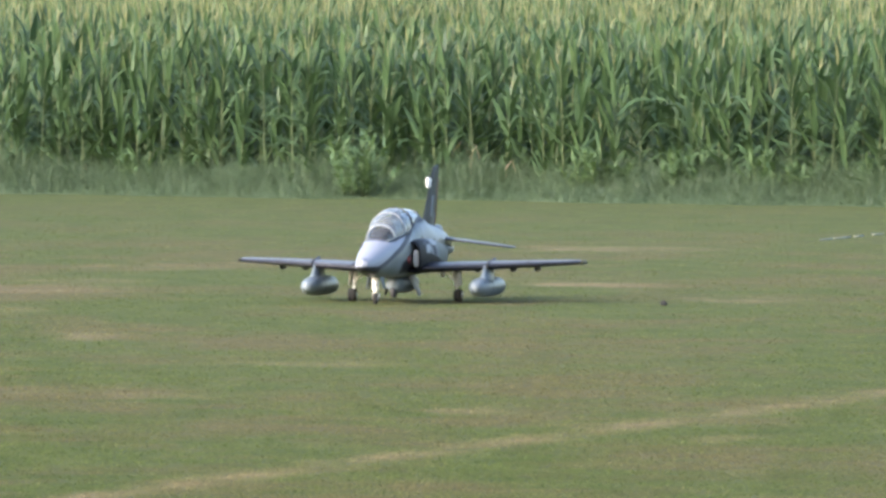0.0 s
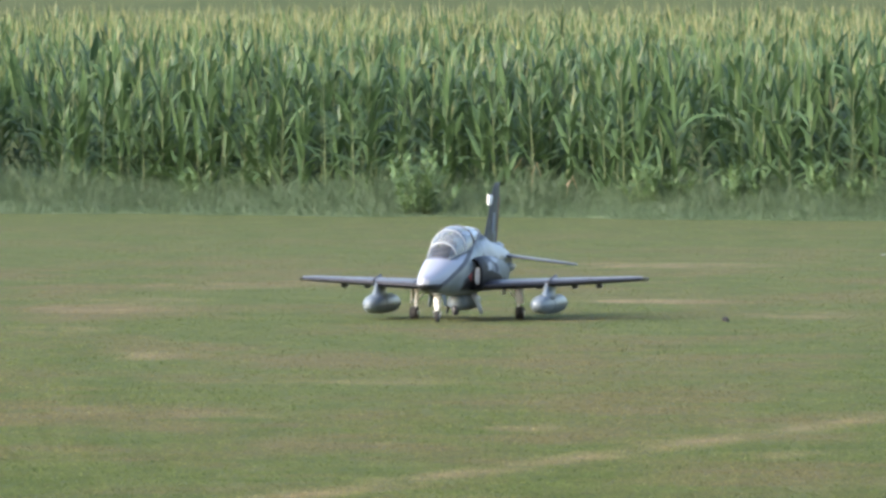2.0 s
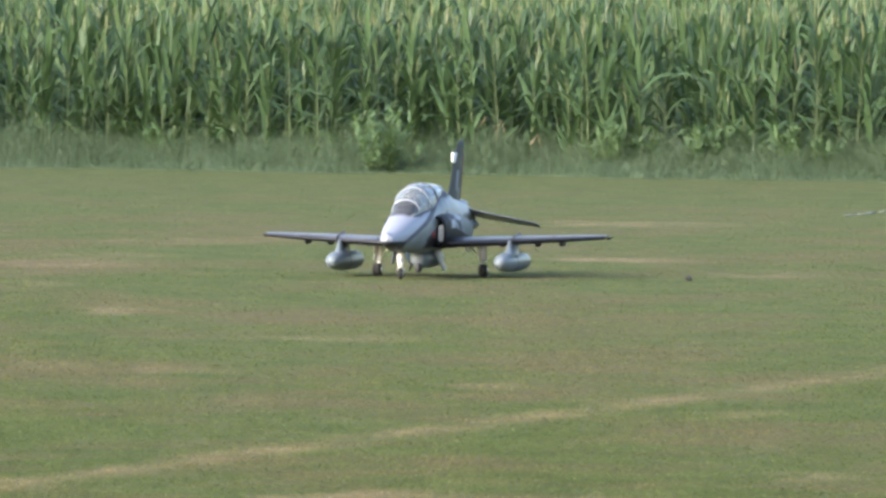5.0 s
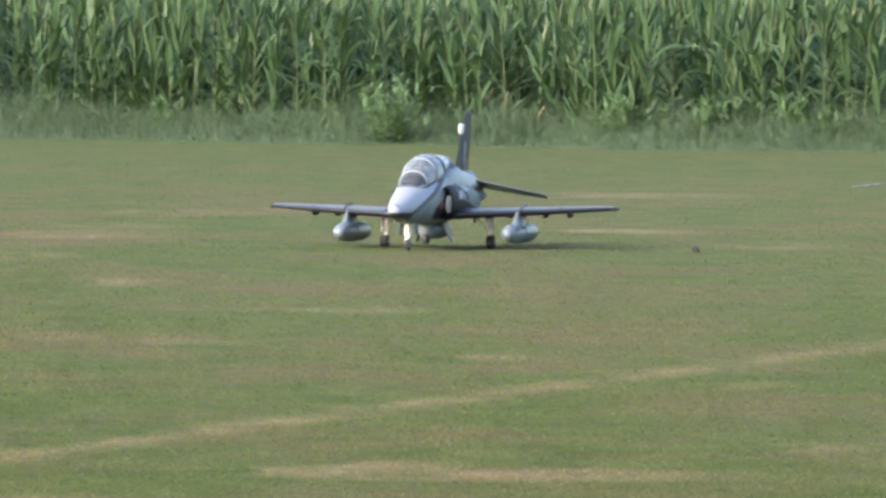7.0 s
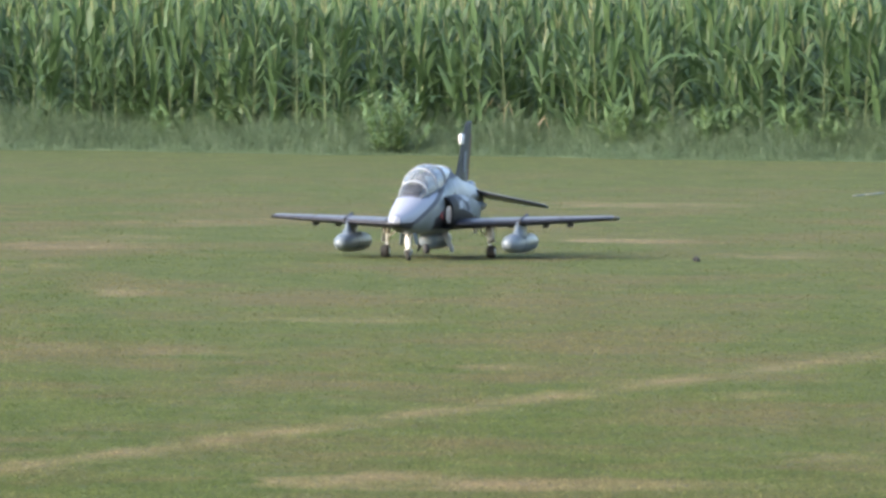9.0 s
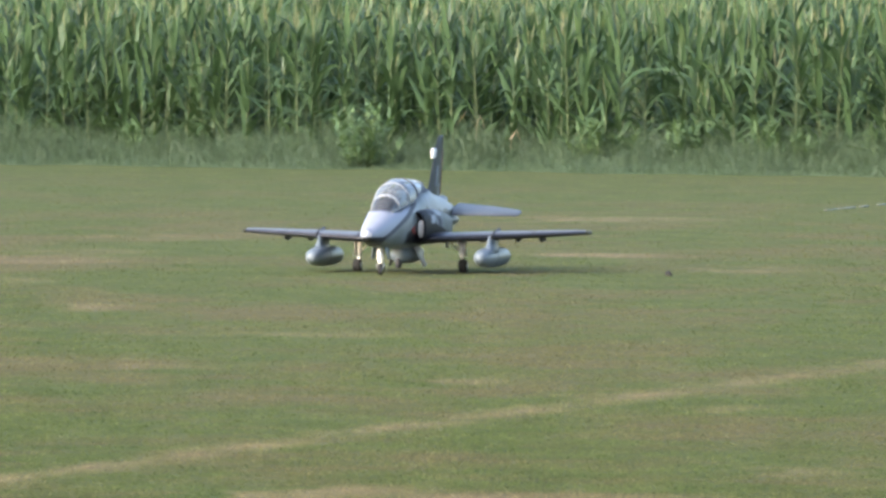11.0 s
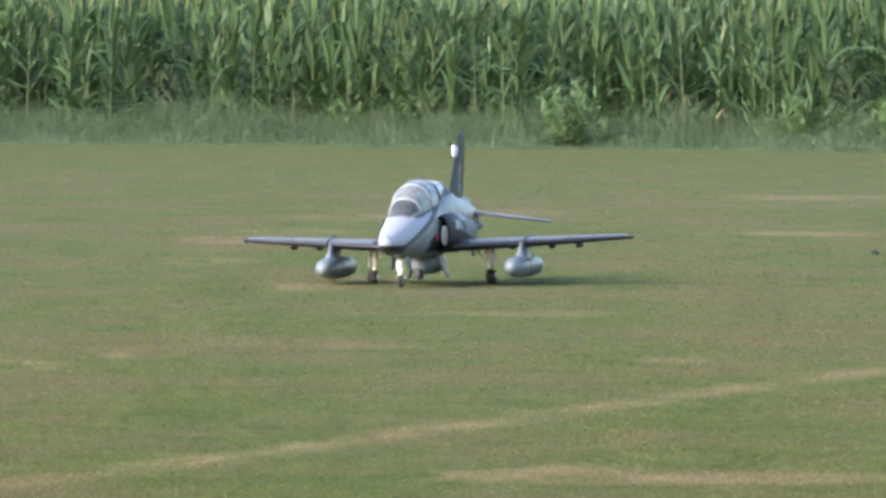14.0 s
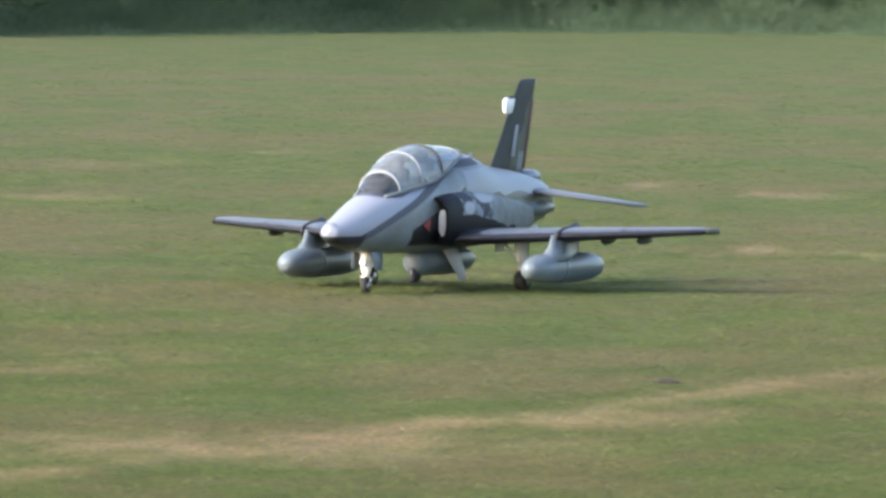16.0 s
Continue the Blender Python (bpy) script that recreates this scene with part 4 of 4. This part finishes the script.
# ---- small things on the field ----
def build_small():
    # a dark clod lying on the grass
    bm = bmesh.new()
    bmesh.ops.create_icosphere(bm, subdivisions=2, radius=0.023)
    for v in bm.verts:
        v.co = Vector((v.co.x * 1.1, v.co.y, max(v.co.z, -0.012))) * (1 + 0.3 * noise.noise(v.co * 40))
    clod = part("clod", bm, MAT_RUBBER)
    clod.location = (2.03, 77.07, 0.014)
    tagged(clod, "small dark clod of earth lying on mown grass", "clod")
    bm = bmesh.new()
    bmesh.ops.create_icosphere(bm, subdivisions=2, radius=0.036)
    for v in bm.verts:
        v.co = Vector((v.co.x * 1.4, v.co.y * 1.5, max(v.co.z * 0.35, -0.004))) * (1 + 0.4 * noise.noise(v.co * 30))
    tuft = part("clod", bm, plain("wet_earth", (0.03, 0.026, 0.02), 0.95, vary=0.3))
    tuft.location = (-2.58, 41.8, 0.005)
    tagged(tuft, "flat dark clod of earth beside the worn track", "clod")
    # the worn chalk line, in dashes
    rng = random.Random(2)
    a, b = Vector((3.9, 99.9, 0)), Vector((6.2, 110.5, 0))
    n = 12
    bm = bmesh.new()
    for i in range(n):
        s0, s1 = (i + rng.uniform(0, 0.3)) / n, (i + rng.uniform(0.5, 1.0)) / n
        p, q = a.lerp(b, s0), a.lerp(b, s1)
        w = Vector((0.012, -0.003, 0)) * rng.uniform(0.4, 1.2)
        z = Vector((0, 0, 0.012))
        top = [bm.verts.new(v + z) for v in (p - w, p + w, q + w, q - w)]
        low = [bm.verts.new(v) for v in (p - w, p + w, q + w, q - w)]
        bm.faces.new(top)
        for k in range(4):
            bm.faces.new((top[k], low[k], low[(k + 1) % 4], top[(k + 1) % 4]))
    line = part("chalk_line", bm, plain("chalk", (0.24, 0.255, 0.20), 0.9, vary=0.3, scale=5))
    tagged(line, "broken white chalk line across the grass", "line marking", kind="structure")


def build_bush(x, y, size, seed, label):
    """A leafy weed: stems from one root with many pointed leaves."""
    rng = random.Random(seed)
    bush = new("leafy_weed")
    z0 = float(rise(np.array(x), np.array(y)))
    stems, leaves, fl = bmesh.new(), [], []
    for s in range(int(15 * size) + 4):
        a, out = rng.uniform(0, 6.28), rng.uniform(0.04, 0.42) * size
        h = rng.uniform(0.42, 0.84) * size * (1 - 0.72 * out / size)
        pts = [(math.cos(a) * out * (0.5 + 0.5 * t), math.sin(a) * out * (0.5 + 0.5 * t), h * t) for t in (0, 0.35, 0.7, 1)]
        tube(pts, [0.007, 0.005, 0.004, 0.002], 5, stems)
        for k in range(22):
            t = 0.12 + 0.88 * k / 21
            p = (math.cos(a) * out * (0.5 + 0.5 * t), math.sin(a) * out * (0.5 + 0.5 * t), h * t)
            v, f = leaf_strip(rng, p, rng.uniform(0, 6.28), rng.uniform(0.08, 0.17), rng.uniform(0.022, 0.042), rng.uniform(0.4, 1.4), rng.uniform(0.2, 1.2), 3)
            o = len(leaves)
            leaves += v
            fl += [tuple(o + i for i in q) for q in f]
    tagged(part("stem_growth", stems, MAT_STALK, bush), kind="stuff")
    lv = new("foliage", soup("foliage", leaves, fl, MAT_BUSH))
    lv.parent = bush
    tagged(lv, kind="stuff")
    bush.location = (x, y, z0)
    tagged(bush, label, "weed")


def build_bushes():
    build_bush(0.10, 122.4, 0.98, 1, "tall bright green leafy weed in the unmown grass")
    rng = random.Random(31)
    for x, off, size in ((-2.3, 1.7, 0.62), (-1.65, 1.9, 0.7), (-0.5, 1.5, 0.45), (2.45, 1.35, 0.72), (2.75, 1.7, 0.6), (3.3, 1.2, 0.66), (3.55, 1.8, 0.7),
                         (4.25, 1.5, 0.75), (4.5, 1.2, 0.6), (5.3, 1.7, 0.6), (-5.2, 1.9, 0.55), (-7.0, 1.6, 0.5), (-9.3, 1.8, 0.6), (-10.6, 1.9, 0.55)):
        y = float(edge_y(np.array(x))) + off + rng.uniform(-0.1, 0.1)
        build_bush(x, y, size, rng.randrange(999), "low green leafy weed at the corn's foot")


def build_dry_leaves():
    """Broken tan leaves on short dead stalks at the edge of the corn."""
    rng = random.Random(9)
    for x, z, n in ((1.22, 0.42, 2), (0.70, 0.12, 1), (1.58, 0.3, 1), (-2.9, 0.15, 1)):
        y = float(edge_y(np.array(x))) + 1.35
        v, f = stalk_rings(rng, z + 0.06, 0.005, 0.03)
        for k in range(n):
            side = (0.2, 2.9)[k % 2] + rng.uniform(-0.3, 0.3)
            rise_by, out = rng.uniform(0.10, 0.18), rng.uniform(0.06, 0.10)
            base = (0.0, 0.0, z + 0.04 * k)
            apex = (math.cos(side) * out, math.sin(side) * out, base[2] + rise_by)
            for start, up, length in ((base, math.atan2(out, rise_by), math.hypot(out, rise_by)), (apex, rng.uniform(2.5, 2.9), rng.uniform(0.18, 0.28))):
                q, g = leaf_strip(rng, start, side, length, 0.026, up, 0.15, 3)
                o = len(v)
                v += q
                f += [tuple(o + i for i in t) for t in g]
        ob = new("dead_stalk", soup("dead_stalk", v, f, MAT_DRY))
        ob.location = (x, y, float(rise(np.array(x), np.array(y))))
        tagged(ob, "broken tan dead corn stalk at the field edge", "dead stalk")


build_ground()
build_distance()
build_turf()
build_weeds()
build_corn()
build_bushes()
build_dry_leaves()
JET = build_jet()
build_small()

# seconds, x, y, heading, lean to its right wing
JET_PATH = [
    (0.0, 0.355, 77.85, 13.6, -0.1), (4.0, 0.355, 77.85, 13.6, -0.1), (8.0, 0.355, 77.85, 13.6, -0.1), (11.0, 0.355, 77.85, 13.6, -0.1),
    (11.6, 0.355, 77.85, 13.6, -0.1), (12.0, 0.316, 77.64, 13.45, -0.1), (12.5, 0.177, 76.86, 13.3, -0.2), (13.0, -0.046, 75.31, 12.7, -0.3),
    (13.5, -0.370, 72.87, 12.0, -0.5), (14.0, -0.766, 69.73, 11.9, -0.85), (14.5, -1.302, 66.10, 12.8, -0.95), (15.0, -2.014, 61.88, 13.9, -0.9),
    (15.5, -2.904, 56.58, 15.85, -0.7), (16.0, -4.078, 50.54, 18.95, -0.25)]
# seconds, degrees by which the tailplane's leading edge is raised
TAIL_SET = [(0.0, 0), (1.9, 0), (2.25, 7), (2.6, 11), (3.2, 11), (6.0, 11), (9.3, 11), (10.0, 4), (10.6, -12), (11.3, -13), (11.55, -12), (11.8, 0), (12.0, 1), (14.0, 0), (15.0, 0), (16.0, 0)]


def motions():
    walk(JET, [(t, pose(x, y, 0.0, 0, lean, -yaw)) for t, x, y, yaw, lean in JET_PATH])
    for tp in TAIL:
        x, y, z = tp.location
        walk(tp, [(t, pose(x, y, z, -a, 0, 0)) for t, a in TAIL_SET])


motions()
